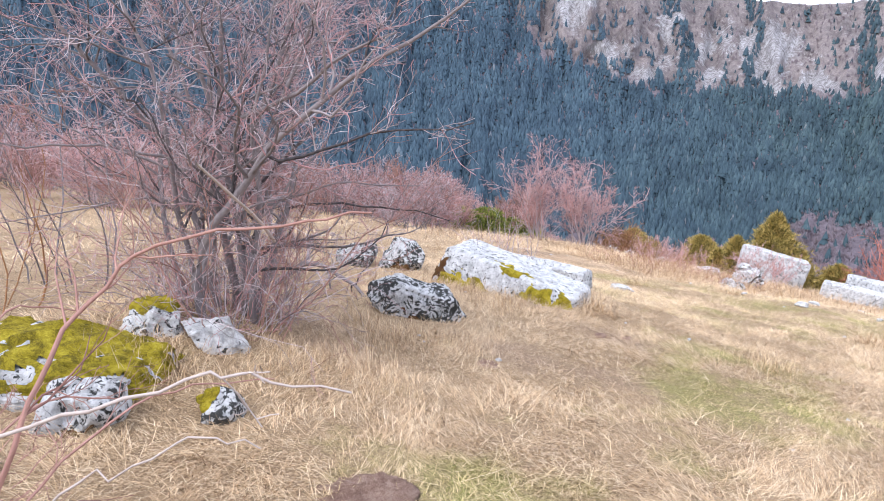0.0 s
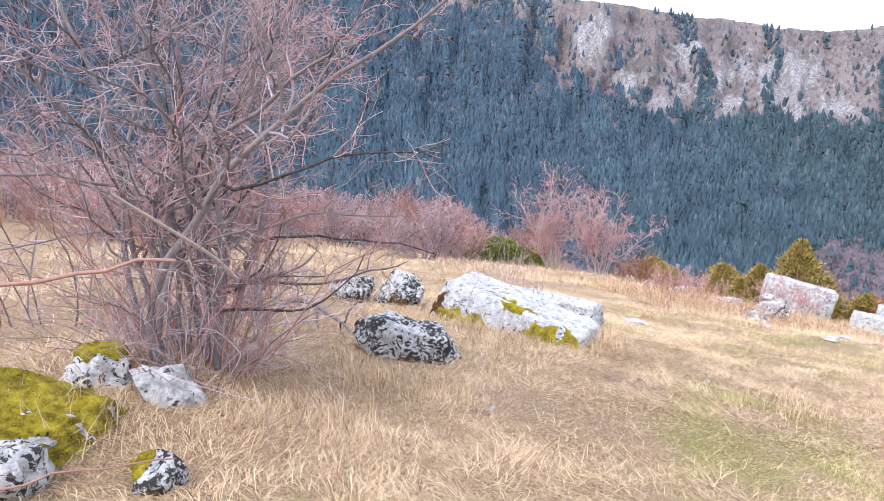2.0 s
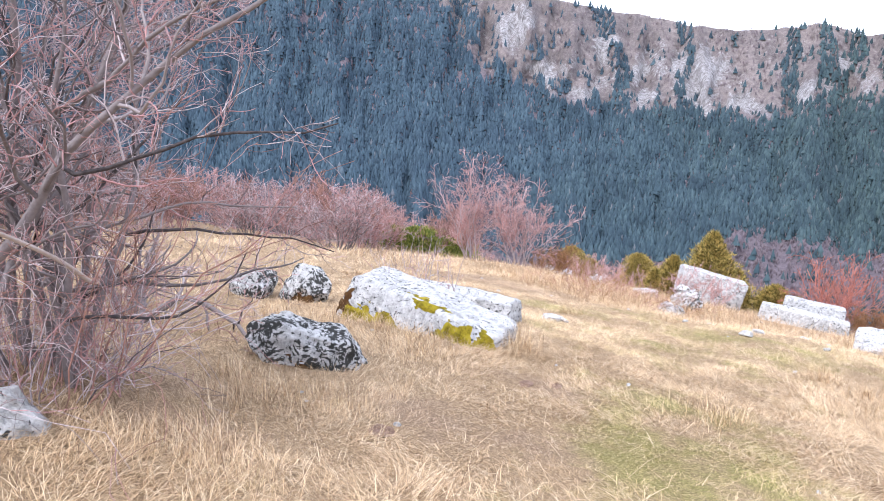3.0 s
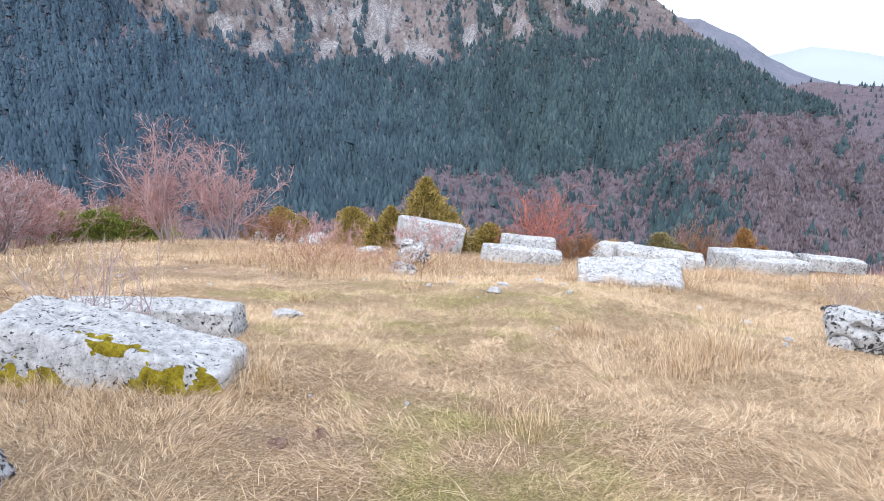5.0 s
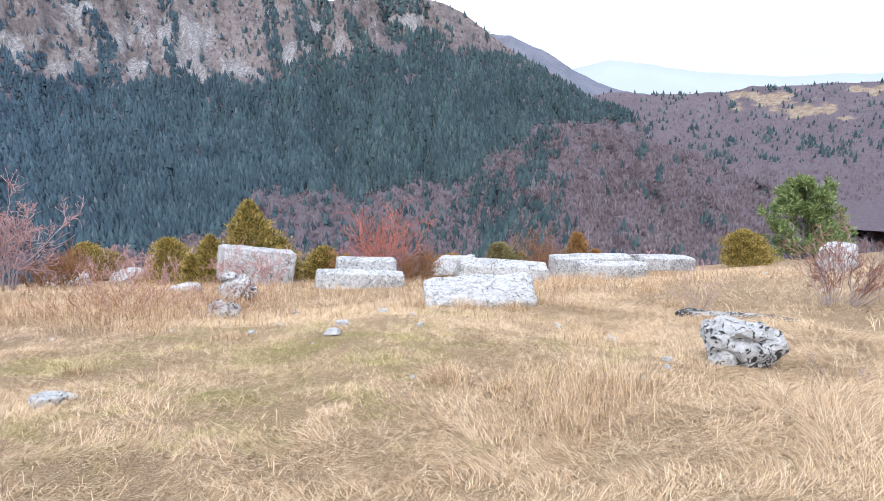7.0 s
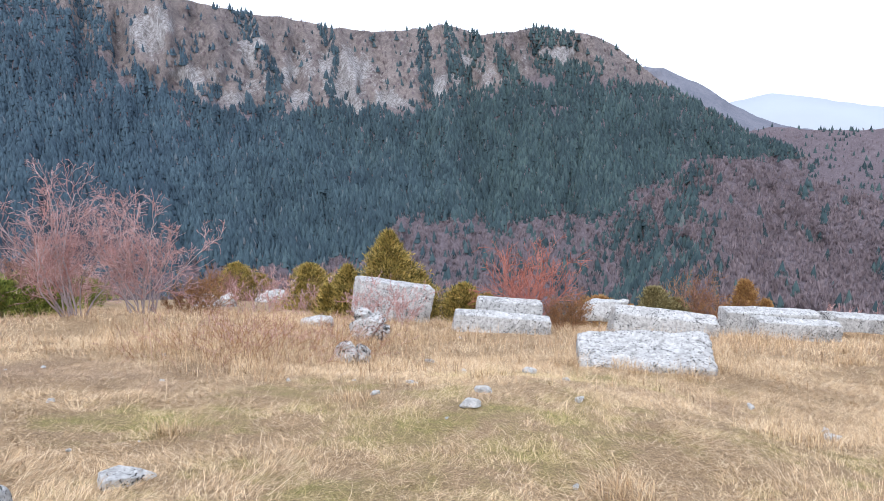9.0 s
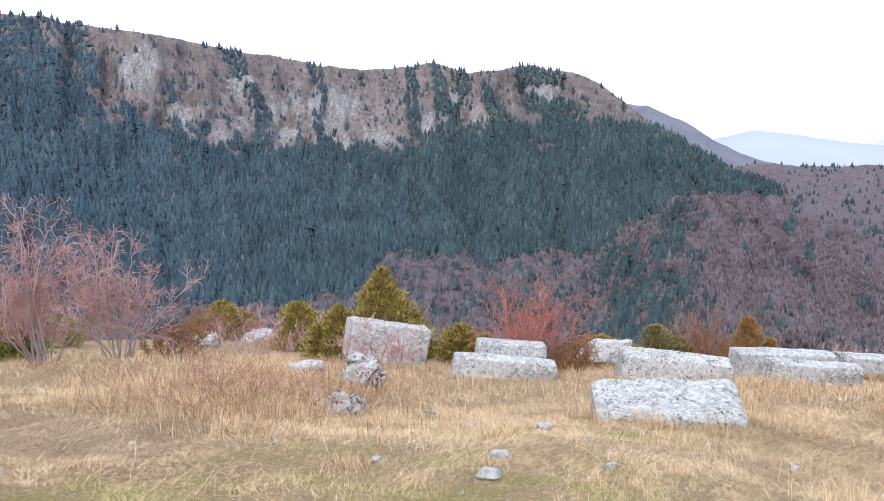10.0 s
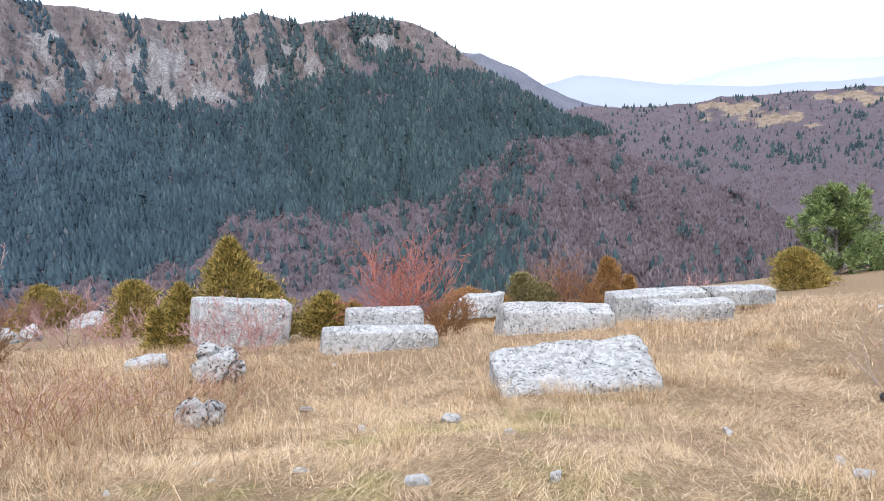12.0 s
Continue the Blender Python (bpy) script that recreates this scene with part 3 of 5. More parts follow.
# ---- stones ----
def rough_block(size, seed, power=7.0, taper=(1.0, 1.0), relief=0.03, cuts=15, ridge=0.0, crack=0.0, shear=0.0, facets=0):
    """A weathered block standing on z = 0: softened edges, hollows and chips. ridge raises the middle of its top along x."""
    bm = bmesh.new()
    bmesh.ops.create_cube(bm, size=2)
    bmesh.ops.subdivide_edges(bm, edges=bm.edges[:], cuts=cuts, use_grid_fill=True)
    off = Vector((seed * 7.3, seed * 3.1, seed * 1.7))
    sx, sy, sz = size
    rnd = random.Random(seed)
    planes = []
    for _ in range(facets):
        n = Vector((rnd.gauss(0, 1), rnd.gauss(0, 1), rnd.gauss(0.35, 0.8))).normalized()
        reach = math.sqrt((n.x * sx / 2) ** 2 + (n.y * sy / 2) ** 2 + (n.z * sz / 2) ** 2)
        planes.append((n, reach * rnd.uniform(0.66, 0.95)))
    mid = Vector((0, 0, sz / 2))
    for v in bm.verts:
        c = v.co
        norm = (abs(c.x) ** power + abs(c.y) ** power + abs(c.z) ** power) ** (1 / power)
        d = c / norm
        t = (d.z + 1) / 2
        x = d.x * sx / 2 * (1 + (taper[0] - 1) * t)
        y = d.y * sy / 2 * (1 + (taper[1] - 1) * t) + shear * (t - 0.5)
        z = t * sz + ridge * max(0, t - 0.4) * (1 - abs(d.y)) * 1.6
        q = Vector((x, y, z))
        for n, reach in planes:
            over = (q - mid).dot(n) - reach
            if over > 0:
                q = q - n * over
        n1 = noise.fractal(q * 1.9 + off, 0.7, 2.1, 4) * relief * 1.6
        n2 = noise.fractal(q * 9 + off, 0.8, 2.1, 4) * relief * 0.45
        n3 = -crack * max(0, 0.16 - abs(noise.noise(q * 2.7 + off * 2))) / 0.16
        v.co = q + d.normalized() * (n1 + n2 + n3)
    bm.normal_update()
    return bm


def cover(bm, mask, thick, seed):
    """A cushion that lies on the faces where mask(place) > 0."""
    bm.normal_update()
    out = bmesh.new()
    made = {}
    for f in bm.faces:
        m = [mask(v.co) for v in f.verts]
        if max(m) <= 0 or sum(a > 0 for a in m) < 2:
            continue
        corner = []
        for v, a in zip(f.verts, m):
            if v.index not in made:
                h = thick * min(1.0, max(-0.4, a * 3.0)) * (0.75 + 0.7 * noise.fractal(v.co * 22 + Vector((seed, 0, 0)), 0.6, 2.2, 3))
                made[v.index] = out.verts.new(v.co + v.normal * h)
            corner.append(made[v.index])
        out.faces.new(corner)
    return out


def blob(rows, rag=0.75, scale=11.0):
    """A mask: inside any of the ellipsoids (x, y, z, rx, ry, rz), with a ragged edge."""
    def mask(co):
        best = -1.0
        for x, y, z, a, b, c in rows:
            best = max(best, 1 - math.sqrt(((co.x - x) / a) ** 2 + ((co.y - y) / b) ** 2 + ((co.z - z) / c) ** 2))
        return best + rag * noise.fractal(co * scale, 0.7, 2.0, 3)
    return mask


def stone(name, m, size, mat, label, category, seed, moss=(), group="", body="body", smooth=True, **shape):
    """A stone thing with its body and its moss cushions: (mask, material, thickness, label)."""
    ob = thing(name, m, label, category, group)
    bm = rough_block(size, seed, **shape)
    bm.verts.index_update()
    for mask, moss_mat, thick, text in moss:
        c = cover(bm, mask, thick, seed)
        part("moss", c, moss_mat, ob, text, True)
    part(body, bm, mat, ob, "", smooth)
    return ob


TOMBS = "old tombstones on the meadow"
# long mossy tombstone
stone("tombstone", pose(-3.56, -0.5, -0.25, 3, 12, -7), (1.66, 0.86, 0.5), STONE, "long pale limestone tombstone with moss along its lower side", "tombstone", 1, [
    (blob([(0.5, -0.42, 0.2, 0.34, 0.25, 0.3)], 0.6), MOSS, 0.035, "thick yellow-green moss cushion"),
    (blob([(0.05, -0.28, 0.5, 0.2, 0.12, 0.06)]), MOSS, 0.02, "strip of yellow-green moss"),
    (blob([(-0.32, -0.42, 0.16, 0.48, 0.2, 0.11)], 0.8), MOSS, 0.02, "patchy olive moss"),
    (blob([(-0.82, -0.35, 0.2, 0.16, 0.22, 0.13)]), MOSS_BROWN, 0.02, "rusty brown moss"),
    (blob([(0.72, -0.3, 0.42, 0.12, 0.1, 0.1)], 0.8), MOSS, 0.02, "strip of moss at the edge"),
], TOMBS, power=9, taper=(0.92, 0.6), relief=0.02, cuts=34)
stone("tombstone", pose(-3.8, 0.84, -0.45, 0, 2, -4), (1.5, 0.5, 0.42), STONE, "low pale tombstone behind a mossy one", "tombstone", 2, (), TOMBS, taper=(0.95, 0.7), relief=0.014, power=26, cuts=30, ridge=0.05)
stone("boulder", pose(-3.86, -2.03, on_land(-3.86, -2.03) - 0.1, 16, 11, 22), (1.12, 0.62, 0.42), STONE_SPOTTED, "wedge-shaped boulder spotted with black lichen", "rock", 3, [
    (blob([(0.0, -0.34, 0.16, 0.15, 0.14, 0.12)], 0.8), MOSS_BROWN, 0.012, "rusty brown moss"),
], power=5, taper=(0.8, 0.6), relief=0.03, crack=0.02, facets=16, cuts=26, smooth=False)
stone("tombstone", pose(-1.55, 12.2, -2.29, -4, 12, 14), (1.5, 0.75, 0.74), STONE, "upright leaning block tombstone of pale limestone", "tombstone", 4, (), TOMBS, taper=(1.04, 0.9), relief=0.014, power=26, cuts=30, ridge=0.05)
stone("tombstone", pose(0.48, 10.3, on_land(0.5, 10.2) - 0.08, 0, 6, -2), (1.76, 0.52, 0.38), STONE, "low pale block tombstone before a larger one", "tombstone", 5, (), TOMBS, taper=(0.97, 0.8), relief=0.014, power=26, cuts=30, ridge=0.05)
stone("tombstone", pose(0.7, 11.05, -2.36, 0, 5, -4), (1.26, 0.5, 0.65), STONE, "pale block tombstone standing behind a lower one", "tombstone", 6, (), TOMBS, taper=(0.96, 0.8), relief=0.014, power=26, cuts=30, ridge=0.05)
stone("tombstone", pose(1.75, 6.38, on_land(1.7, 6.3) - 0.1, 17, 0, -13), (1.7, 0.92, 0.36), STONE, "fallen slab tombstone tilted towards the slope, with cracks", "tombstone", 7, [
    (blob([(0.0, -0.47, 0.02, 0.95, 0.1, 0.09)], 0.5), MOSS_BROWN, 0.012, "dark brown moss along the foot")], TOMBS, taper=(0.96, 0.9), relief=0.025, crack=0.035, power=16, cuts=30)
stone("tombstone", pose(3.62, 10.85, -2.6, 0, 7, -6), (2.0, 0.7, 0.56), STONE, "gabled tombstone with a dark side and pale sloping top", "tombstone", 8, (), TOMBS, taper=(0.97, 0.75), relief=0.014, power=22, cuts=30, ridge=0.12)
stone("tombstone", pose(3.5, 14.5, -3.08, 0, 3, -4), (1.5, 0.6, 0.45), STONE, "weathered slab tombstone by the scrub", "tombstone", 9, (), TOMBS, relief=0.022, power=14, cuts=26, facets=8)
stone("tombstone", pose(6.1, 11.6, -2.76, 0, 3, -4), (1.86, 0.55, 0.54), STONE, "long pale tombstone at the meadow edge", "tombstone", 10, (), TOMBS, relief=0.016, power=26, cuts=30, ridge=0.05)
stone("tombstone", pose(6.05, 10.5, -2.52, 0, 5, -4), (1.58, 0.45, 0.37), STONE, "low tombstone half sunk in straw grass", "tombstone", 12, (), TOMBS, relief=0.016, power=26, cuts=30, ridge=0.05)
stone("stone_slab", pose(8.2, 11.9, -2.78, 0, 8, 12), (1.7, 0.6, 0.3), STONE, "flat pale slab lying at the meadow edge", "slab", 13, (), relief=0.014, power=26, cuts=30, ridge=0.05)
stone("tombstone", pose(10.3, 8.6, on_land(10.3, 8.6) - 0.15, 0, 0, 30), (0.9, 0.6, 0.75), STONE, "pale tombstone standing by a bare thorn bush", "tombstone", 14, (), TOMBS, relief=0.03)

# rocks round the thorn tree
stone("boulder", pose(-4.65, -5.12, on_land(-4.65, -5.12) - 0.18, -8, 4, 25), (1.6, 1.1, 0.38), STONE, "broad flat boulder spread with bright moss", "rock", 21, [
    (blob([(0.36, -0.05, 0.32, 0.62, 0.55, 0.34)], 1.0, 9), MOSS, 0.04, "thick yellow-green moss carpet"),
    (blob([(-0.45, 0.45, 0.34, 0.5, 0.28, 0.3)], 0.95, 9), MOSS, 0.035, "thick yellow-green moss carpet"),
], power=5, facets=16, cuts=22, smooth=False, relief=0.05)
stone("boulder", pose(-3.88, -5.38, on_land(-3.88, -5.38) - 0.1, 8, 6, 35), (0.46, 0.4, 0.38), STONE_GREY, "angular grey boulder with a rusty mossy foot", "rock", 22, [
    (blob([(0.1, -0.24, 0.08, 0.26, 0.14, 0.12)], 0.4), MOSS_BROWN, 0.03, "rusty brown moss")], power=5, facets=16, cuts=22, smooth=False, taper=(0.55, 0.5), relief=0.035, crack=0.03)
stone("boulder", pose(-3.42, -4.93, on_land(-3.42, -4.93) - 0.08, 0, 12, 30), (0.34, 0.24, 0.24), STONE_SPOTTED, "small blotched boulder with a tuft of moss", "rock", 23, [
    (blob([(-0.13, 0.0, 0.2, 0.1, 0.14, 0.12)], 0.4, 9), MOSS, 0.025, "tuft of bright moss")], power=5, facets=16, cuts=22, smooth=False, taper=(0.7, 0.7), relief=0.035)
stone("boulder", pose(-4.34, -4.5, on_land(-4.34, -4.5) - 0.12, 0, -4, 10), (0.46, 0.3, 0.26), STONE_GREY, "grey boulder under the thorn tree", "rock", 24, [
    (blob([(-0.1, 0.1, 0.3, 0.3, 0.22, 0.12)], 0.4, 8), MOSS, 0.03, "cushion of moss")], power=5, facets=16, cuts=22, smooth=False, relief=0.035)
stone("boulder", pose(-4.03, -4.38, on_land(-4.03, -4.38) - 0.08, 6, 20, 20), (0.46, 0.28, 0.28), PEBBLE, "long brownish boulder at the foot of the thorn tree", "rock", 25, (), power=5, facets=16, cuts=22, smooth=False, relief=0.05)
stone("boulder", pose(-3.78, -6.05, on_land(-3.8, -6.05) - 0.05, 0, 0, 50), (0.42, 0.34, 0.2), STONE_GREY, "low grey rock in the brambles", "rock", 26, (), power=5, facets=16, cuts=22, smooth=False, relief=0.035)
stone("boulder", pose(-3.95, -5.0, on_land(-3.95, -5.0) - 0.05, 0, 0, 0), (0.2, 0.16, 0.12), PEBBLE, "small stone wrapped in moss", "rock", 27, [
    (blob([(0, 0, 0.1, 0.2, 0.2, 0.2)], 0.2), MOSS, 0.02, "olive moss")], power=5, facets=16, cuts=22, smooth=False, relief=0.05)
stone("boulder", pose(-5.1, -0.08, on_land(-5.1, -0.08) - 0.08, 0, 4, -20), (0.62, 0.42, 0.4), STONE_SPOTTED, "blotched boulder beyond the thorn tree", "rock", 28, [
    (blob([(0.15, -0.2, 0.08, 0.2, 0.14, 0.12)], 0.4), MOSS_BROWN, 0.02, "brown moss")], power=5, facets=16, cuts=22, smooth=False, relief=0.035)
stone("boulder", pose(-5.68, -0.25, on_land(-5.68, -0.25) - 0.08, 0, 0, 10), (0.62, 0.4, 0.34), STONE_SPOTTED, "low grey boulder in the grass", "rock", 29, (), power=5, facets=16, cuts=22, smooth=False, relief=0.035)
# rocks on the open meadow
stone("boulder", pose(2.57, 1.5, on_land(2.57, 1.5) - 0.08, 0, 0, -20), (0.84, 0.6, 0.52), STONE_GREY, "rugged grey karst boulder streaked black", "rock", 31, (), power=5, facets=16, cuts=22, smooth=False, taper=(0.6, 0.7), relief=0.04, crack=0.075)
stone("boulder", pose(-1.8, 9.05, on_land(-1.8, 9.05) - 0.08, 0, 0, -15), (0.86, 0.5, 0.58), STONE_GREY, "pitted karst boulder in dead grass", "rock", 32, (), power=5, facets=16, cuts=22, smooth=False, taper=(0.6, 0.7), relief=0.035, crack=0.1)
stone("boulder", pose(-1.94, 7.0, on_land(-1.94, 7.0) - 0.1, 0, 0, 10), (0.54, 0.4, 0.36), STONE_GREY, "small pitted karst boulder", "rock", 33, (), power=5, facets=16, cuts=22, smooth=False, taper=(0.8, 0.8), relief=0.03, crack=0.1)
stone("boulder", pose(-2.83, 10.4, on_land(-2.83, 10.4) - 0.08, 0, 0, 5), (0.6, 0.35, 0.24), STONE, "flat grey stone sunk in the grass", "rock", 34, (), power=4, relief=0.03)
stone("boulder", pose(-2.87, 1.72, on_land(-2.87, 1.72) + 0.005, 3, 4, 20), (0.36, 0.22, 0.06), STONE, "thin flat stone lying on the grass", "rock", 35, (), power=9, relief=0.008, facets=10, smooth=False)
stone("boulder", pose(-7.75, 21.5, on_land(-7.75, 21.5) - 0.05, 0, 0, 0), (0.8, 0.6, 0.55), STONE, "white boulder by the junipers", "rock", 36, (), power=5, facets=16, cuts=22, smooth=False, relief=0.035)
stone("boulder", pose(-7.15, 21.9, on_land(-7.15, 21.9) - 0.05, 0, 0, 30), (0.6, 0.5, 0.5), STONE, "white boulder by the junipers", "rock", 37, (), power=5, facets=16, cuts=22, smooth=False, relief=0.035)
stone("boulder", pose(-7.0, 30, on_land(-7.0, 30) - 0.05, 0, 0, 30), (2.2, 1.0, 0.6), STONE, "long pale outcrop near the brink", "rock", 38, (), power=5, facets=16, cuts=22, smooth=False, relief=0.1)
stone("stone_slab", pose(4.35, 3.9, on_land(4.35, 3.9) - 0.1, 0, -11, -78), (1.9, 0.26, 0.16), STONE_SPOTTED, "narrow blotched stone beam half buried in grass", "slab", 39, (), relief=0.03)


# ---- woody plants ----
def unit(v):
    return v / np.maximum(np.linalg.norm(v, axis=-1, keepdims=True), 1e-9)


def run(start, way, length, radius, k, wiggle, up, rng, taper=0.3):
    """n limbs at once: their centre lines (n, k + 1, 3) and radii (n, k + 1)."""
    p = [np.array(start, float)]
    d = unit(np.array(way, float))
    for _ in range(k):
        d = unit(d + rng.normal(0, wiggle, d.shape) + np.array([0, 0, up]))
        p.append(p[-1] + d * (np.asarray(length) / k)[:, None])
    t = np.linspace(0, 1, k + 1)
    return np.stack(p, 1), np.asarray(radius)[:, None] * (1 - (1 - taper) * t)


def offshoots(p, r, m, u0, spread, reach, rng, thin=0.6):
    """m side shoots on each limb: starts, ways, lengths, radii."""
    n, k = p.shape[:2]
    u = rng.uniform(u0, 0.98, (n, m)) * (k - 1)
    i = np.clip(u.astype(int), 0, k - 2)
    f = (u - i)[..., None]
    row = np.arange(n)[:, None]
    s = p[row, i] * (1 - f) + p[row, i + 1] * f
    along = unit(p[row, i + 1] - p[row, i])
    side = rng.normal(0, 1, along.shape)
    side = unit(side - (side * along).sum(-1, keepdims=True) * along)
    a = rng.normal(spread, 0.2, (n, m))[..., None]
    way = along * np.cos(a) + side * np.sin(a)
    whole = np.linalg.norm(np.diff(p, axis=1), axis=-1).sum(1)[:, None]
    length = whole * reach * (1.15 - 0.6 * u / (k - 1)) * rng.uniform(0.6, 1.3, (n, m))
    rad = (r[row, i] * (1 - f[..., 0]) + r[row, i + 1] * f[..., 0]) * thin
    return s.reshape(-1, 3), way.reshape(-1, 3), length.ravel(), rad.ravel()


def tube_mesh(name, sets, sides):
    vs, fs, base = [], [], 0
    for p, r in sets:
        n, k = p.shape[:2]
        t = np.gradient(p, axis=1)
        t = unit(t)
        ref = np.where(np.abs(t[..., 2:3]) > 0.9, np.array([1.0, 0, 0]), np.array([0, 0, 1.0]))
        a = unit(np.cross(t, ref))
        b = np.cross(t, a)
        ang = np.arange(sides) * 2 * math.pi / sides
        ring = p[:, :, None] + r[:, :, None, None] * (np.cos(ang)[:, None] * a[:, :, None] + np.sin(ang)[:, None] * b[:, :, None])
        vs.append(ring.reshape(-1, 3))
        i, j, q = np.meshgrid(np.arange(n), np.arange(k - 1), np.arange(sides), indexing="ij")
        o = base + (i * k + j) * sides
        q2 = (q + 1) % sides
        fs.append(np.stack([o + q, o + q2, o + sides + q2, o + sides + q], -1).reshape(-1, 4))
        base += n * k * sides
    return raw_mesh(name, np.concatenate(vs), np.concatenate(fs))


def ring_of(n, rng, wide, lean0, lean1):
    a = rng.uniform(0, 2 * math.pi, n)
    d = np.sqrt(rng.uniform(0, 1, n)) * wide
    lean = rng.uniform(lean0, lean1, n)
    start = np.stack([np.cos(a) * d, np.sin(a) * d, np.full(n, -0.06)], -1)
    way = np.stack([np.cos(a) * np.sin(lean), np.sin(a) * np.sin(lean), np.cos(lean)], -1)
    return start, way


def bare_bush(name, m, label, seed, height, stems, wide, radius, mats, counts=(7, 6), lean=(0.05, 0.75), up=0.06, category="bush", group="", wiggle=0.16, finest=3, fine=0.0015, lone=True):
    """A leafless bush: stems, branches, and twigs in one more order. lone: each stem is a part of its own."""
    rng = np.random.default_rng(seed)
    ob = thing(name, m, label, category, group)
    s, w = ring_of(stems, rng, wide, *lean)
    p0, r0 = run(s, w, height * rng.uniform(0.65, 1.1, stems), radius * rng.uniform(0.6, 1.2, stems), 8, wiggle, up, rng)
    p1, r1 = run(*offshoots(p0, r0, counts[0], 0.2, 0.6, 0.42, rng), 6, wiggle * 1.3, up, rng)
    p2, r2 = run(*offshoots(p1, r1, counts[1], 0.15, 0.7, 0.5, rng), 4, wiggle * 1.4, up * 0.5, rng)
    r1, r2 = np.maximum(r1, fine), np.maximum(r2, fine)
    twigs = [(p2, r2)]
    if finest > 3:
        p3, r3 = run(*offshoots(p2, r2, finest - 2, 0.2, 0.7, 0.6, rng), 3, wiggle * 1.5, 0, rng)
        twigs.append((p3, np.maximum(r3, fine)))
    if lone:
        for i in range(stems):
            finish("stem", tube_mesh("stem", [(p0[i : i + 1], r0[i : i + 1])], 5), mats[0], ob)
    else:
        tagged(finish("stem_clump", tube_mesh("stem_clump", [(p0, r0)], 4), mats[0], ob), kind="stuff")
    tagged(finish("branchwork", tube_mesh("branchwork", [(p1, r1)], 4), mats[1], ob), kind="stuff")
    tagged(finish("crown", tube_mesh("crown", twigs, 3), mats[2], ob), kind="stuff")
    return ob


def at_land(x, y, turn=0.0, sink=0.0):
    return pose(x, y, on_land(x, y) - sink, 0, 0, turn)


def limbed(ob, s, w, length, radius, rng, counts=(10, 9, 5), wiggle=0.17, up=0.05):
    """Trunks from the starts s, with limbs, side shoots and fine twigs, as parts of ob."""
    n = len(s)
    p0, r0 = run(s, w, length, radius, 14, wiggle, up, rng, 0.2)
    p1, r1 = run(*offshoots(p0, r0, counts[0], 0.16, 0.95, 0.4, rng, 0.55), 9, 0.22, 0.04, rng)
    p2, r2 = run(*offshoots(p1, r1, counts[1], 0.14, 0.85, 0.36, rng, 0.6), 6, 0.24, 0.03, rng)
    p3, r3 = run(*offshoots(p2, r2, counts[2], 0.15, 0.8, 0.5, rng, 0.7), 4, 0.26, 0.02, rng)
    for i in range(n):
        finish("trunk", tube_mesh("trunk", [(p0[i : i + 1], r0[i : i + 1])], 8), BARK_GREY, ob, smooth=True)
    tagged(finish("limbwork", tube_mesh("limbwork", [(p1, np.maximum(r1, 0.0024))], 5), BARK_GREY, ob), kind="stuff")
    tagged(finish("crown", tube_mesh("crown", [(p2, np.maximum(r2, 0.0018)), (p3, np.maximum(r3, 0.0013))], 3), TWIG_GREY, ob), kind="stuff")


def suckers(ob, n, wide, low, high, rng):
    s, w = ring_of(n, rng, wide, 0.02, 0.9)
    q0, a0 = run(s, w, rng.uniform(low, high, n), rng.uniform(0.002, 0.006, n), 7, 0.3, 0.03, rng)
    q1, a1 = run(*offshoots(q0, a0, 8, 0.15, 0.9, 0.35, rng), 4, 0.32, 0.02, rng)
    tagged(finish("sucker_tangle", tube_mesh("sucker_tangle", [(q0, a0), (q1, np.maximum(a1, 0.0014))], 3), TWIG_GREY, ob, "tangle of thin grey suckers"), kind="stuff")


def thorn_tree():
    """The many-stemmed leafless thorn that the path passes."""
    rng = np.random.default_rng(5)
    ob = thing("thorn_tree", at_land(-4.4, -3.85, 0, 0.02), "leafless many-stemmed grey thorn tree among mossy rocks", "tree")
    n = 13
    s, w = ring_of(n, rng, 0.3, 0.02, 0.5)
    limbed(ob, s, w, rng.uniform(2.3, 3.9, n), rng.uniform(0.016, 0.034, n), rng, (12, 9, 6), 0.15, 0.1)
    suckers(ob, 190, 0.55, 0.3, 1.4, rng)
    # long horizontal limbs reaching over the grass
    s = np.array([[0.2, 0.1, 0.75], [0.12, 0.0, 1.35], [-0.15, -0.15, 1.0]])
    w = np.array([[1, 0.75, 0.2], [1, -0.15, 0.15], [-1, -0.8, 0.25]])
    b0, c0 = run(s, w, np.array([1.2, 1.6, 1.5]), np.array([0.012, 0.019, 0.012]), 10, 0.12, -0.02, rng)
    b1, c1 = run(*offshoots(b0, c0, 14, 0.2, 0.8, 0.26, rng), 5, 0.25, 0.04, rng)
    b2, c2 = run(*offshoots(b1, c1, 6, 0.2, 0.8, 0.4, rng), 4, 0.25, 0.02, rng)
    for i in range(3):
        finish("spreading_limb", tube_mesh("spreading_limb", [(b0[i : i + 1], c0[i : i + 1])], 6), BARK_GREY, ob, smooth=True)
    tagged(finish("side_twig_spray", tube_mesh("side_twig_spray", [(b1, c1), (b2, np.maximum(c2, 0.0013))], 3), TWIG_GREY, ob), kind="stuff")


